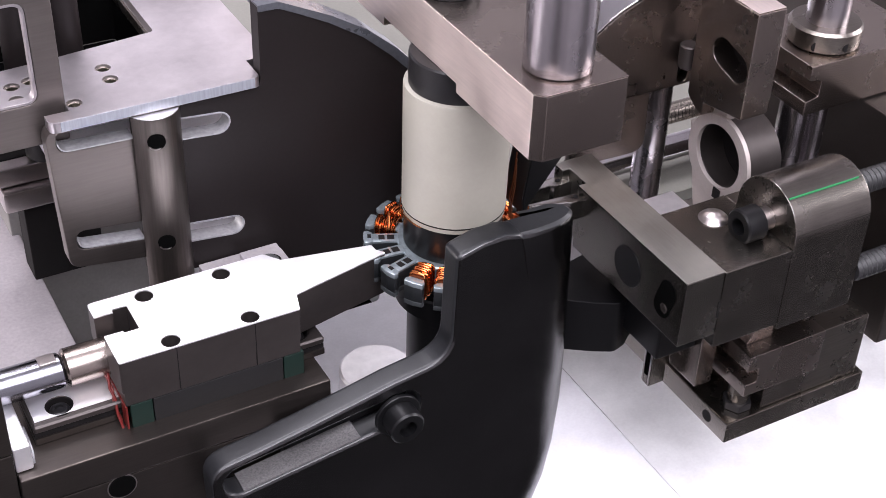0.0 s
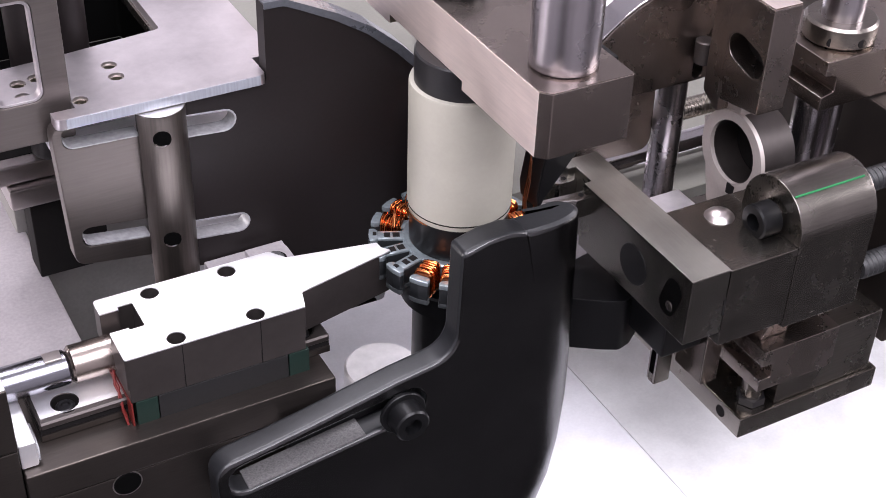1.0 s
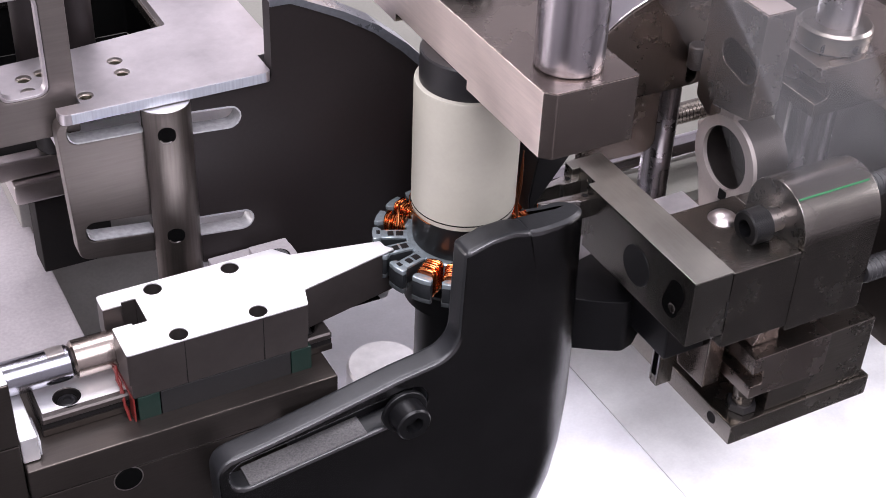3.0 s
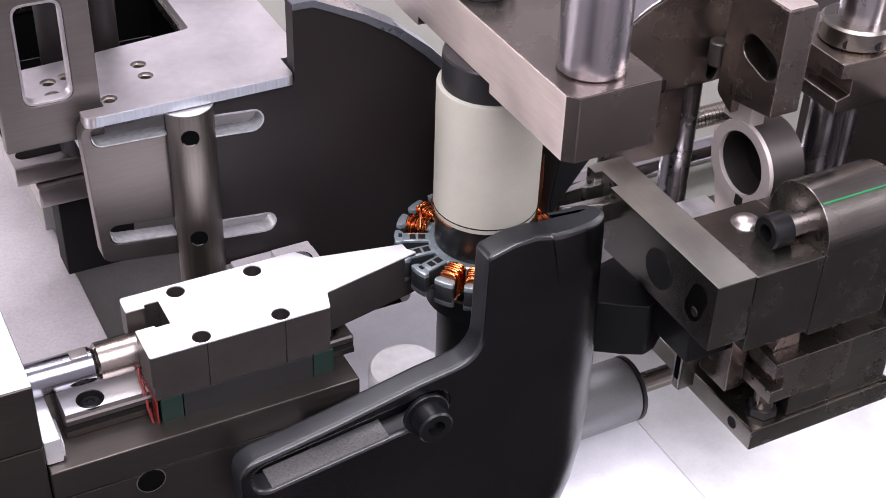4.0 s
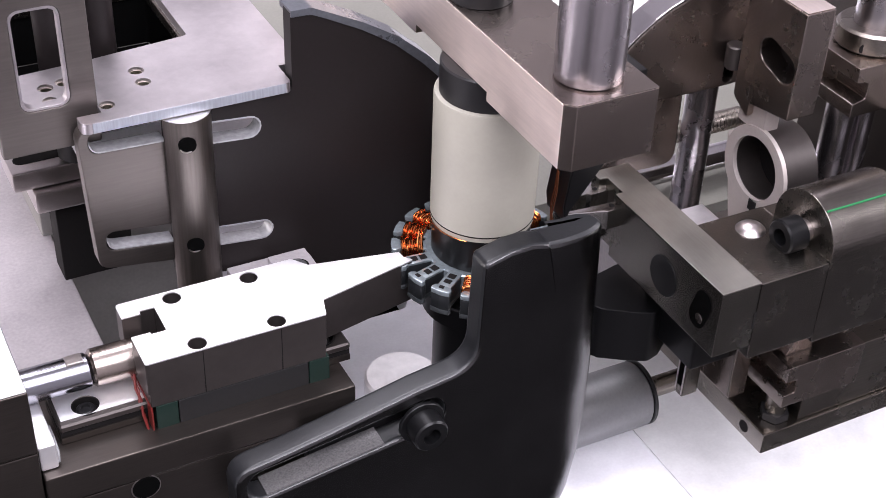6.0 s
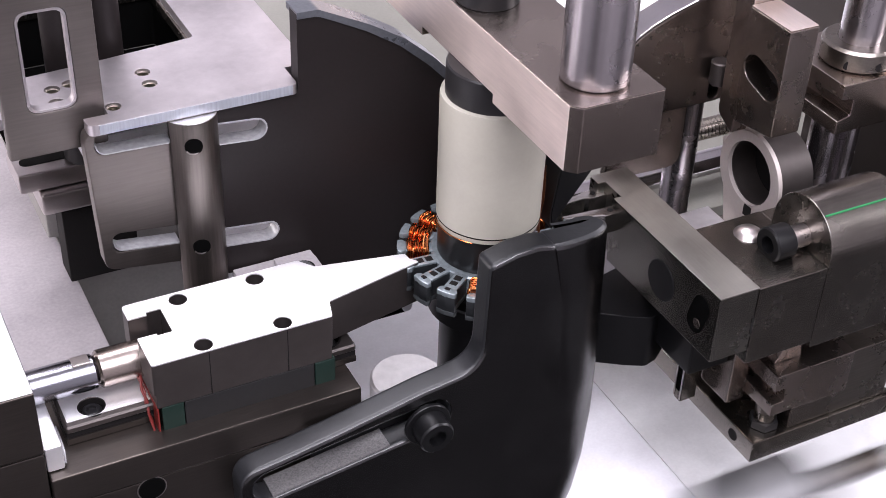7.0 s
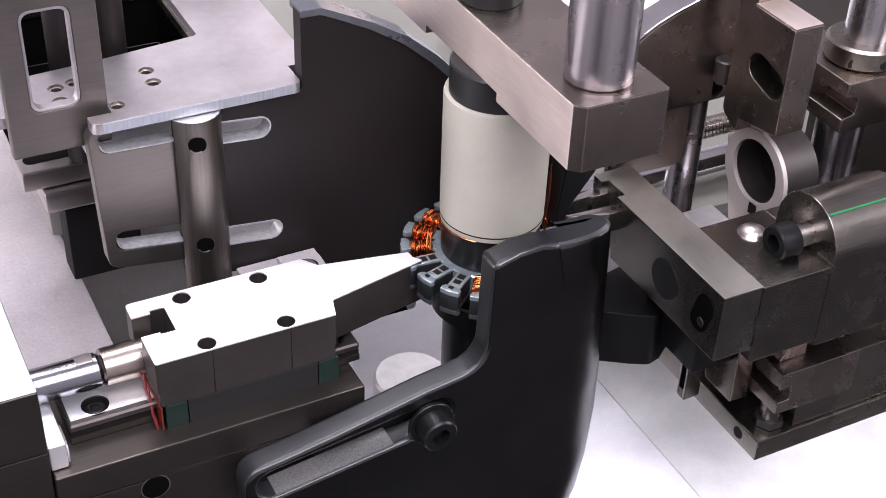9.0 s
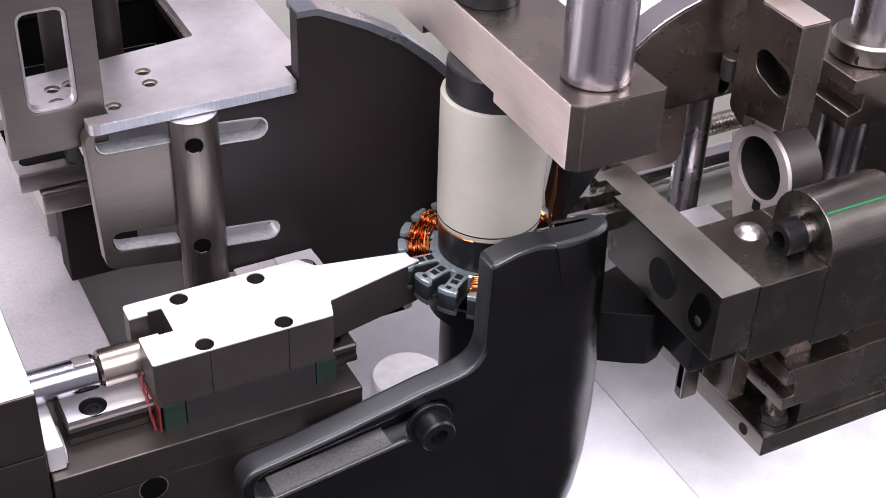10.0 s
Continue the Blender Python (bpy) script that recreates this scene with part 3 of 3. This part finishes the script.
def left_rack():
    t = thing("upper_table", "bright steel plate with a square opening and screw holes", "plate", (-80, 80, 150))
    out = round_poly([(-41, 35), (-41, 44.8), (-34, 44.8), (-34, 123), (-150, 123), (-150, 47.4), (-91.6, 47.4), (-91.6, 39.6), (-98, 39.6), (-98, 35)], [1.6, 0, 0, 0, 0, 0, 0, 0, 0, 3])
    win = round_poly([(-57.9, 71.7), (-57.9, 112.9), (-112.9, 112.9), (-112.9, 66.3), (-87.4, 68.2)], 1.5)
    spots = ((-77.0, 57.4), (-77.1, 50.7), (-101.4, 57.6), (-96.4, 58.9), (-101.9, 50.5), (-89.3, 42.7))
    part("plate", prism(out, 149.9, 153, "z", [win, *[ring_pts(x, y, 2.1, 16) for x, y in spots]], 0.25), PLATE, t)
    for x, y in spots:
        part("thread_insert", lathe([(2.05, 147.5), (2.05, 152), (1.7, 152), (1.6, 147.5)], (x, y, 0), "z", 16), BRASS, t)
    # Black slab added below the opening, its depth of shade put in the colour.
    part("opening_shade", block(-112.5, -58.3, 67, 112.5, 128.2, 131, 0), VOID, t, "black slab for the shade under the opening")
    part("milled_edge", block(-95.2, -42.6, 34.8, 34.98, 150.1, 152.85, 0.05), MILLED, t, "bright cross milled front edge")
    for x, y in ((-94.6, 79), (-80.6, 77.5)):
        part("pillar", turned(3.9, 131, 215, (x, y, 0), "z", 0.5, 28), MATT_BLACK, t, "black round pillar in the opening")
    # Walls in the same black, for the shade inside.
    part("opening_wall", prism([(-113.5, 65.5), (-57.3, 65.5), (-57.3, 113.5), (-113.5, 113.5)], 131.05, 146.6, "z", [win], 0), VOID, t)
    part("window_edge", prism(win, 146.7, 149.9, "z", [[(-85 + (x + 85) * 0.97, 90 + (y - 90) * 0.97) for x, y in win]], 0.1), DARK_STEEL, t)
    sl = thing("slotted_bracket", "brushed steel bracket plate with two long slots", "bracket", (-85, 39, 120))
    out = [(-99.3, 149.8), (-76.2, 149.8), (-76.2, 148.1), (-96.5, 149.3), (-96.5, 142.7), (-76.2, 142), (-76.2, 115.3), (-95, 117.5), (-95, 111.5), (-76.2, 109.4), (-76.2, 103), (-97.7, 106.1)]
    part("plate", prism(round_poly(out, [4, 0, 0, 3.1, 3.1, 0, 0, 2.8, 2.8, 0, 0, 4], 8), 37, 42, "y", [], 0.5), RACK_STEEL, sl)
    part("inner_shelf", block(-95, -44, 44.5, 74, 128, 131, 0.3), TABLE, sl)
    for cx, cz, rad, z_end in ((-93.4, 145.75, 3.1, 142), (-92.0, 114.25, 2.8, 109.4)):
        lower = [(cx + rad * math.cos(radians(a)), cz + rad * math.sin(radians(a))) for a in range(262, 179, -8)]
        upper = [(cx + (rad - 0.35) * math.cos(radians(a)), cz + (rad - 0.35) * math.sin(radians(a))) for a in range(182, 263, 8)]
        part("slot_edge", prism([(-76.4, z_end), *lower, *upper, (-76.4, z_end + 0.35)], 36.9, 42.1, "y", [], 0), SLOT_EDGE, sl, "bright worn slot edge")
    p = thing("round_post", "vertical half round steel post with two cross holes", "post", (-72, 27, 97))
    half = [(-70.4 + 7.3 * math.cos(radians(a)), 38.6 + 7.3 * math.sin(radians(a))) for a in range(202, 339, 4)]
    part("post", prism(half, 0.4, 149.3, "z", [], 0.3), POST_STEEL, p)
    # Bright sheet on the post's top, the lamp's light put in its colour.
    part("post_top", prism(half, 149.32, 149.7, "z", [], 0.15), DISC, p, "faced top, its brightness put in the colour")
    for z in (142.8, 110.5):
        part("cross_hole", tube([(-72.1, 31.35, z), (-71.6, 33.5, z)], 2.4, 24), VOID, p)
        # Bright arc on the lower half only, for the light caught there.
        lip = [(-72.1 + 2.15 * math.cos(radians(a)), 31.3, z + 2.15 * math.sin(radians(a))) for a in range(205, 336, 10)]
        part("thread_lip", tube(lip, 0.22, 8), STEEL, p, "lower lip of the thread, its light put in as a bright arc")
    sh = thing("shelf_plate", "grey steel shelf plate with a screw and a dowel pin", "plate", (-66, 26, 90))
    part("plate", prism(round_poly([(-62.6, 16), (-38.2, 16), (-38.2, 35.4), (-62.6, 35.4)], [0, 0, 4, 0]), 90, 97, "z", [], 0.4), SIDE, sh)
    part("leg", block(-61, -51, 20, 32, 0.4, 89.9, 0.4), DARK_STEEL, sh)
    part("pad", block(-51, -39.5, 17, 33, 97.1, 99, 0.3), SIDE, sh)
    part("counterbore", turned(3.2, 99, 99.2, (-44.5, 25.5, 0), "z", 0.05, 24), DARK, sh)
    cap_screw(sh, -44.5, 25.5, 99.1, "z", 2.5, 0.8, "screw", GREY)
    part("dowel_pin", turned(2.8, -61, -51.4, (0, 23.5, 99.9), "x", 0.3, 24), POLISHED, sh, "polished dowel pin")
    u = thing("upright_frame", "dull steel upright plate with a rounded window", "frame", (-110, 49, 150))
    frame_out = [(-91.3, 142.5), (-91.3, 215), (-117, 215), (-117, 142.5)]
    win = round_poly([(-98, 154.8), (-98, 183), (-110.6, 183), (-110.6, 154.8)], 3.2)
    part("plate", prism(frame_out, 43.2, 46.4, "y", [win], 0.6), RACK_STEEL, u)
    inner = round_poly([(-98.7, 155.5), (-98.7, 182.3), (-109.9, 182.3), (-109.9, 155.5)], 2.8)
    # Brighter metal than the plate: the lit bevel is put in as colour.
    part("window_lip", prism(win, 43.6, 46.6, "y", [inner], 0.1), PLATE, u, "bevelled window edge, its light put in the colour")
    b = thing("slotted_block", "steel block with a milled slot", "block", (-110, 98, 0))
    part("block", block(-108.4, -84, 95, 112, 98.4, 105, 0.8), STEEL, b)
    part("milled_slot", prism(slot_pts(-104, 102.4, -90, 102.4, 2.4), 104.6, 105.15, "z", [], 0), DARK, b)
    part("knob", turned(6, 105, 128, (-87, 99, 0), "z", 0.6), BLACK, b, "black knob")
    part("lower_block", block(-103.2, -70, 92, 110, 90.8, 98.2, 1.2), STEEL, b)
    part("stand", block(-97, -74, 97, 108, 60.4, 90.7, 0.5), DARK, b)
    part("rear_deck", block(-38, 62, 90, 330, 88, 100, 0.8), DECK, b, "dull brown rear deck plate")
    # Added grey block: its colour stands for the shaded depth behind the rack.
    part("rear_shade_block", block(-97.5, -40, 125, 200, 0.4, 125, 1), REAR_SHADE, b)


# ---- wire feed unit ----
def guide_bracket():
    b = thing("guide_bracket", "polished steel guide bracket with two wire fingers", "bracket", (45, -25, 97))
    out = [(51, -56), (51, 8.2), (38.5, 8.2), (38.5, 4), (41, 4), (41, -4.5), (38.5, -4.5), (38.5, -56)]
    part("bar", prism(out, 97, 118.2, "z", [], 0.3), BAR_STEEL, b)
    # Same bar steel, lighter on top: brightness from above put in its colour.
    part("top_face", prism(out, 118.22, 118.5, "z", [], 0.12), BAR_TOP, b, "brushed top face, its brightness put in the colour")
    part("bore", turned(6.2, 38.2, 40, (0, -31, 107.5), "x", 0.2), BOLT_BLACK, b)
    part("slot_hole", prism(slot_pts(-47.4, 105.2, -49.2, 111.2, 3.4), 38.3, 40, "x", [], 0), VOID, b)
    part("screw", turned(1.5, 38.0, 38.28, (0, -48.6, 105.4), "x", 0.1, 20), DARK_STEEL, b)
    for y0, y1 in ((4.6, 3.2), (-4.8, -2.6)):
        pts = [(23, y1 - 0.5), (34, y0 - 1.4), (35, y0 - 2.2), (42, y0 - 2.2), (42, y0 + 2), (36, y0 + 1.8), (23, y1 + 0.5)]
        f = part("finger", prism(pts, 108.5, 115, "z", [], 0.35), FINGER, b, "tapered bright wire finger")
        part("pin_hole", turned(0.8, 114.9, 115.1, (37.5, y0, 0), "z", 0.02, 16), DARK, f)
    crank = round_poly([(28, -13), (30.5, -17), (37.7, -21.6), (43, -24.4), (48, -23), (60, -14), (52, 2), (34, -2)], [3, 2, 6, 3, 3, 0, 4, 4])
    part("cranked_plate", prism(crank, 69.4, 88, "z", [], 0.5), BOLT_BLACK, b, "black cranked plate below the bar")
    part("arm", block(46, 62, -40, -14, 77, 96, 0.8), BOLT_BLACK, b)
    part("leg", block(52.6, 58.4, -31, -27.6, 57, 84, 0.5), DARK_STEEL, b)
    part("leg", block(59.8, 66, -43, -30, 63.5, 97, 0.6), BLOCK_STEEL, b)
    part("slot_edge", join(block(52.4, 52.6, -31, -30.5, 58, 82, 0), block(52.4, 52.6, -28.1, -27.6, 58, 82, 0)), STEEL, b, "bright edge of the slot")
    part("leg_slot", block(52.3, 53.1, -30.2, -28.4, 61, 79, 0.1), VOID, b)
    part("leg_hole", turned(2.6, 59.6, 60.8, (0, -37, 82), "x", 0.1, 20), DARK, b)
    part("joint_notch", block(50.4, 51.25, -56.15, -55, 103, 108.5, 0), DARK, b)
    dome = [(5.4 * math.cos(radians(a)), 114.6 + 5.4 * math.sin(radians(a))) for a in range(0, 90, 10)] + [(0.1, 120)]
    part("pin_dome", lathe(dome, (64, -34, 0), "z", 36), STEEL, b, "polished domed pin")
    # clamp housing with a rounded back
    part("housing", block(51.3, 74, -56, -26, 92, 117.8, 0.4), HOUSING, b)
    prof = [(-56, 90), (-56, 119)] + [(-43.6 - 12.4 * math.cos(radians(a)), 120 + 12.6 * math.sin(radians(a))) for a in range(9, 172, 9)] + [(-31.2, 117.6), (-26, 117.6), (-26, 90)]
    part("housing_back", prism(prof, 74.1, 101, "x", [], 0.4), HOUSING, b)
    # Green tube stands for the reflection of a green LED.
    part("green_line", tube([(74.6, -50.2, 130.8), (99, -50.2, 130.8)], 0.3), GREEN_LINE, b, "thin green line for a reflected green light")
    for y, z in ((-42, 121), (-54, 101)):
        rings = [(3.2 + 0.5 * (i % 2), 101 + i * 0.9) for i in range(90)]
        part("hose", lathe(rings, (0, y, z), "x", 20), RUBBER, b, "black ribbed hose")
    return b


def traverse():
    c = thing("traverse_carriage", "dark steel traverse carriage of stacked blocks", "carriage", (90, -20, 50))
    part("base_plate", block(64, 117, -55, 30, 49.2, 56.8, 0.5), DARK_STEEL, c)
    part("base_hole", turned(2, 63.8, 66, (0, -46, 53), "x", 0.2, 20), DARK, c)
    prof = [(68, 66), (68, 70.5), (72, 70.5), (72, 75.5), (68, 75.5), (68, 81), (96, 81), (96, 66)]
    part("slide_block", prism(prof, -55, -8, "y", [], 0.35), BLOCK_STEEL, c)
    part("riser", block(77, 114, -54, 20, 57, 80, 0.5), DARK_STEEL, c)
    part("gusset", prism([(70.4, 81.2), (79.8, 81.2), (78.8, 88.6), (72.9, 86.1)], -50, -46, "y", [], 0.3), BLOCK_STEEL, c, "dull steel gusset")
    part("stud", turned(3.2, 57, 65.9, (72, -49, 0), "z", 0.4, 24), DARK_STEEL, c)
    part("nut", lathe([(4.4, 57), (4.4, 59.5)], (72, -49, 0), "z", 6), BLACK, c)
    part("bolt_shank", turned(3.3, 69.5, 80, (0, -44.3, 121.3), "x", 0.4, 24), STEEL, c)
    cap_screw(c, 70, -44.3, 121.3, "x", 5.0, -6.2, "bolt", BOLT_BLACK)
    return c


def ring_unit():
    r = thing("ring_unit", "short steel spindle tube with a pale ring face", "spindle", (90, 0, 94))
    part("spindle_tube", prism(ring_pts(-8.6, 117, 13.0, 56), 86.6, 98.5, "x", [ring_pts(-8.6, 117.6, 9.95, 48)], 0.3), SLIDE_SIDE, r)
    part("ring_face", prism(ring_pts(-8.6, 117, 13.8, 56), 85, 86.5, "x", [ring_pts(-8.6, 117.6, 9.9, 48)], 0.15), RING_FACE, r, "pale faced ring end")
    part("bore_plug", turned(9.8, 95, 98, (0, -8.6, 117.6), "x", 0.2), DARK, r)
    part("neck", block(85.5, 91, -9, 3, 128.6, 137, 0.5), RING_FACE, r, "pale neck above the ring")
    part("key", block(84.6, 86, -12.6, -9.4, 104, 107.5, 0.1), DARK, r)
    part("tail", prism([(8, 121), (1, 94), (-6, 94), (-8, 104), (4, 116)], 87, 90, "x", [], 0.3), RING_FACE, r, "pale steel tail plate")
    return r


def shaft_carriage():
    r = thing("shaft_carriage", "brown steel carriage with drilled block and guide shafts", "carriage", (100, 0, 150))
    hole = slot_pts(-9, 153.6, -15.6, 151.8, 4.3)
    part("drilled_block", prism([(-3, 134.5), (-20.6, 137.6), (-20.6, 170.5), (-3, 170.5)], 80, 90, "x", [hole], 0.5), BLOCK_STEEL, r)
    # Paler sheet on top: the light there is put into its colour.
    part("top_face", block(80.3, 89.7, -20.3, -3.3, 170.55, 170.8, 0.08), ARM_STEEL, r, "top face with the light put into its colour")
    # Dark block added behind the hole in place of the shade inside it.
    part("hole_back", block(87, 89.5, -19, -5, 144, 159, 0.1), DARK, r)
    part("ear", prism(round_poly([(-3.2, 129), (4.5, 133), (4.5, 190), (-3.2, 190)], [1, 3, 0, 0]), 81, 92, "x", [], 0.6), BLOCK_STEEL, r)
    curve = [(36, 136.5), (40, 142.6), (43.9, 147.7), (47.2, 151.5), (50.6, 154.5), (55.7, 158.2), (60.2, 160.8), (66, 163.2), (75, 166), (92, 169.5)]
    prof = [(40, 131.5), (92, 131.5)] + curve[:0:-1]
    part("side_plate", prism(prof, 12, 16, "y", [slot_pts(84.7, 134, 84.7, 140, 1.8)], 0.6), BLOCK_STEEL, r, "dark curved side plate")
    # Added dark block: keeps the slot as dark as its shade.
    part("slot_back", block(81.5, 88, 16.2, 17.2, 131.6, 143, 0), DARK, r)
    edge = round_poly(curve[1:], [0, 4, 6, 6, 6, 6, 6, 6, 0], 4)
    part("plate_rim", prism([(x - 0.6, z + 0.9) for x, z in edge] + [(x, z) for x, z in reversed(edge)], 11.8, 20.5, "y", [], 0.3), POLISHED, r, "bright polished rim")
    part("bolt", turned(2.9, 139.5, 147, (83.2, 8.9, 0), "z", 0.4, 28), SLIDE_SIDE, r, "dark round bolt head")
    prof = [(104.5, 132.5), (104.5, 137), (109, 138), (109, 143), (104.5, 144), (104.5, 148.5), (150, 148.5), (150, 132.5)]
    part("shaft_block", prism(prof, -20, 10, "y", [], 0.4), BLOCK_STEEL, r)
    part("shaft_collar", lathe([(10, 148.6), (10.8, 149.4), (10.8, 154.6), (10, 155.4)], (118.5, -8, 0), "z", 40), DARK_STEEL, r)
    for a in (215, 265):
        x, y = 118.5 + 10.8 * math.cos(radians(a)), -8 + 10.8 * math.sin(radians(a))
        part("set_screw", lathe([(1.3, 0), (1.3, 0.3)], (x, y, 151), "y", 14), DARK, r)
    part("shaft", turned(6.2, 155, 240, (118.5, -8, 0), "z", 0.4), SPINDLE, r)
    part("shaft", turned(4.6, 92, 132.4, (110, -11, 0), "z", 0.4), SPINDLE, r)
    part("shaft", turned(3, 92, 132.4, (117.5, -13, 0), "z", 0.4), SPINDLE, r)
    part("shaft", turned(4.9, 50, 131, (85, 23, 0), "z", 0.4), SPINDLE, r)
    return r


def wire_former():
    w = thing("wire_former", "dark pointed wire former beside the sleeve", "former", (30, 0, 130))
    wedge = [(20.2, 113.5), (19.6, 119), (21.5, 133), (21.5, 158), (42, 158), (42, 142), (32, 131), (21.6, 117)]
    part("wedge", prism(wedge, -5, 5, "y", [], 0.4), BOLT_BLACK, w)
    part("ground_edge", prism([(20.0, 114), (19.3, 119), (21.3, 133), (21.4, 133), (19.6, 119)], -4.6, 4.6, "y", [], 0), BLACK, w, "ground front edge")
    for k in range(3):
        up = [(17.6 + 0.5 * k, -3.2 + 1.6 * k, 110.8), (17.3 + 0.5 * k, -2.4 + 1.3 * k, 116 + k), (18.1 + 0.3 * k, -2.6 + 1.1 * k, 123), (18.9 + 0.5 * k, -1.4 + 0.9 * k, 129 + 1.5 * k)]
        part("lead_wire", tube(up, 0.2, 6), COPPER_BED, w, "thin dark copper wire led upwards")
    return w


def back_frame():
    f = thing("back_frame", "dark machine frame with guide rods and a threaded rod", "frame", (120, 80, 0))
    part("frame_column", block(193, 360, -2, 120, 0.4, 150, 1), BROWNED, f)
    part("side_panel", block(128, 192, -48, 20, 58, 132, 1), BROWNED, f)
    part("deck", prism([(86, 36), (190, 36), (190, 112), (56, 112), (56, 60), (86, 60)], 60, 70, "z", [], 0.6), DECK, f, "dull grey deck plate")
    part("deck_support", block(100, 188, 50, 108, 0.4, 59.9, 0.6), SIDE, f)
    part("hanging_plate", prism(round_poly([(50, 108), (78, 107), (77, 150), (50, 150)], [0, 5, 0, 0]), 17, 20, "y", [], 0.5), BLOCK_STEEL, f)
    part("bar", turned(4.5, 60, 134, (0, 50, 79), "x", 0.5), POLISHED, f)
    part("threaded_rod", lathe([(3 + 0.5 * (i % 2), 72 + i * 0.7) for i in range(80)], (0, 28, 110), "x", 20), DARK_STEEL, f)
    part("foot_block", block(73, 85, -9, 8.8, 70, 95, 0.6), DISC, f)



def flyer():
    f = thing("flyer", "winding flyer with a grey roller on a dark arm", "flyer", (70, 0, 110))
    part("roller", turned(11.4, 36, 68.4, (0, 0, 17.3), "x", 0.8, 48), GREY, f, "grey roller")
    part("end_ring", lathe([(11.2, 68.5), (11.5, 68.8), (11.5, 69.7), (11.1, 70)], (0, 0, 17.3), "x", 48), BLACK, f, "dark end ring")
    part("roller_shaft", lathe([(6.2, 70.1), (6.2, 73), (3.6, 74.5), (3.6, 104)], (0, 0, 17.3), "x", 32), DARK_STEEL, f)
    return f


hall()
machine_table()
SLIDE = slide_unit()
STATOR = stator()
clamp()
clamp_arm()
guards()
left_rack()
BRACKET = guide_bracket()
TRAVERSE = traverse()
RING = ring_unit()
CARRIER = shaft_carriage()
FORMER = wire_former()
back_frame()
FLYER = flyer()


# ---- movement ----
def shifted(ob, dx, turn=0, axis="z", dz=0):
    p = ob.location
    return pose(p.x + dx * MM, p.y, p.z + dz * MM, turn if axis == "x" else 0, 0, turn if axis == "z" else 0)


def motions():
    slide = [(0, 0), (4.1, 0), (4.2, -1.5), (4.3, -13), (4.4, -26), (5.6, -26), (5.7, -12), (5.8, 0), (10, 0)]
    base = [(t, shifted(SLIDE, d)) for t, d in slide]
    walk(SLIDE, base)
    walk(STATOR, [(t, shifted(STATOR, 0, a)) for t, a in [(0, 0), (5.1, 0), (5.2, 6), (5.3, 15), (5.4, 20), (10, 20)]])
    walk(BRACKET, [(t, shifted(BRACKET, d)) for t, d in [(0, 0), (4.5, 0), (4.8, 3.4), (5.7, 3.4), (6.7, 0), (10, 0)]])
    trav = [(0, 0), (0.5, 1.8), (1, 3.1), (1.5, 4.2), (2, 2.6), (3.3, -1.6), (3.5, -1.8), (4, -1.7), (4.5, 1.6), (5, 7.3), (5.5, 7.2), (5.7, 6.6), (6.8, -2), (7.5, -1.9), (8, -1.9), (8.5, -1.7), (9, -1.4), (9.5, 0.4), (10, 1.5)]
    walk(TRAVERSE, [(t, shifted(TRAVERSE, d)) for t, d in trav])
    ring = [(0, 0), (0.5, 1.3), (1, 3), (1.5, 3.9), (2, 2.2), (3.3, -2), (3.5, -2.3), (4, -4), (4.5, -1.9), (5, 4.5), (5.5, 4), (5.7, 3.6), (6.8, -1.8), (8, -1.8), (9, -1.4), (9.5, 0.2), (10, 1.4)]
    walk(RING, [(t, shifted(RING, d)) for t, d in ring])
    walk(FORMER, [(t, shifted(FORMER, d)) for t, d in trav])
    carrier = [(0, 0, 0), (0.5, 1.8, 0), (1, 3.5, 0), (1.5, 4.8, 0), (2, 3.1, 0), (3.3, -1.6, 0), (3.5, -1.9, 0.6), (4, -2.2, 2.6), (4.5, 1.9, 3.5), (5, 8.6, 4), (5.5, 7.9, 4.2), (5.7, 7.2, 4.1), (6.8, -2.5, 0), (8.5, -2.6, 0), (9, -2.4, 0), (9.5, -0.9, 0), (10, 1.3, 0)]
    walk(CARRIER, [(t, shifted(CARRIER, d, 0, "z", e)) for t, d, e in carrier])
    # the flyer turns about seven times a second, stops while the stator is indexed, and starts again
    orbit = [(0, 200), (0.5, 1410), (1, 2410), (1.5, 3650), (2, 4880), (3.5, 8570), (3.7, 8950), (3.8, 9000), (3.9, 8994), (4, 8993), (6.8, 8993), (6.9, 9005), (7, 9051), (7.5, 10255), (8, 11510), (8.5, 12715), (9, 13960), (9.5, 14970), (10, 16090)]
    rows = []
    for i in range(10 * FPS + 1):
        t = i / FPS
        turn = float(np.interp(t, [q[0] for q in orbit], [q[1] for q in orbit]))
        dx = float(np.interp(t, [q[0] for q in trav], [q[1] for q in trav]))
        rows.append((t, shifted(FLYER, dx, -turn, "x")))
    walk(FLYER, rows)


motions()
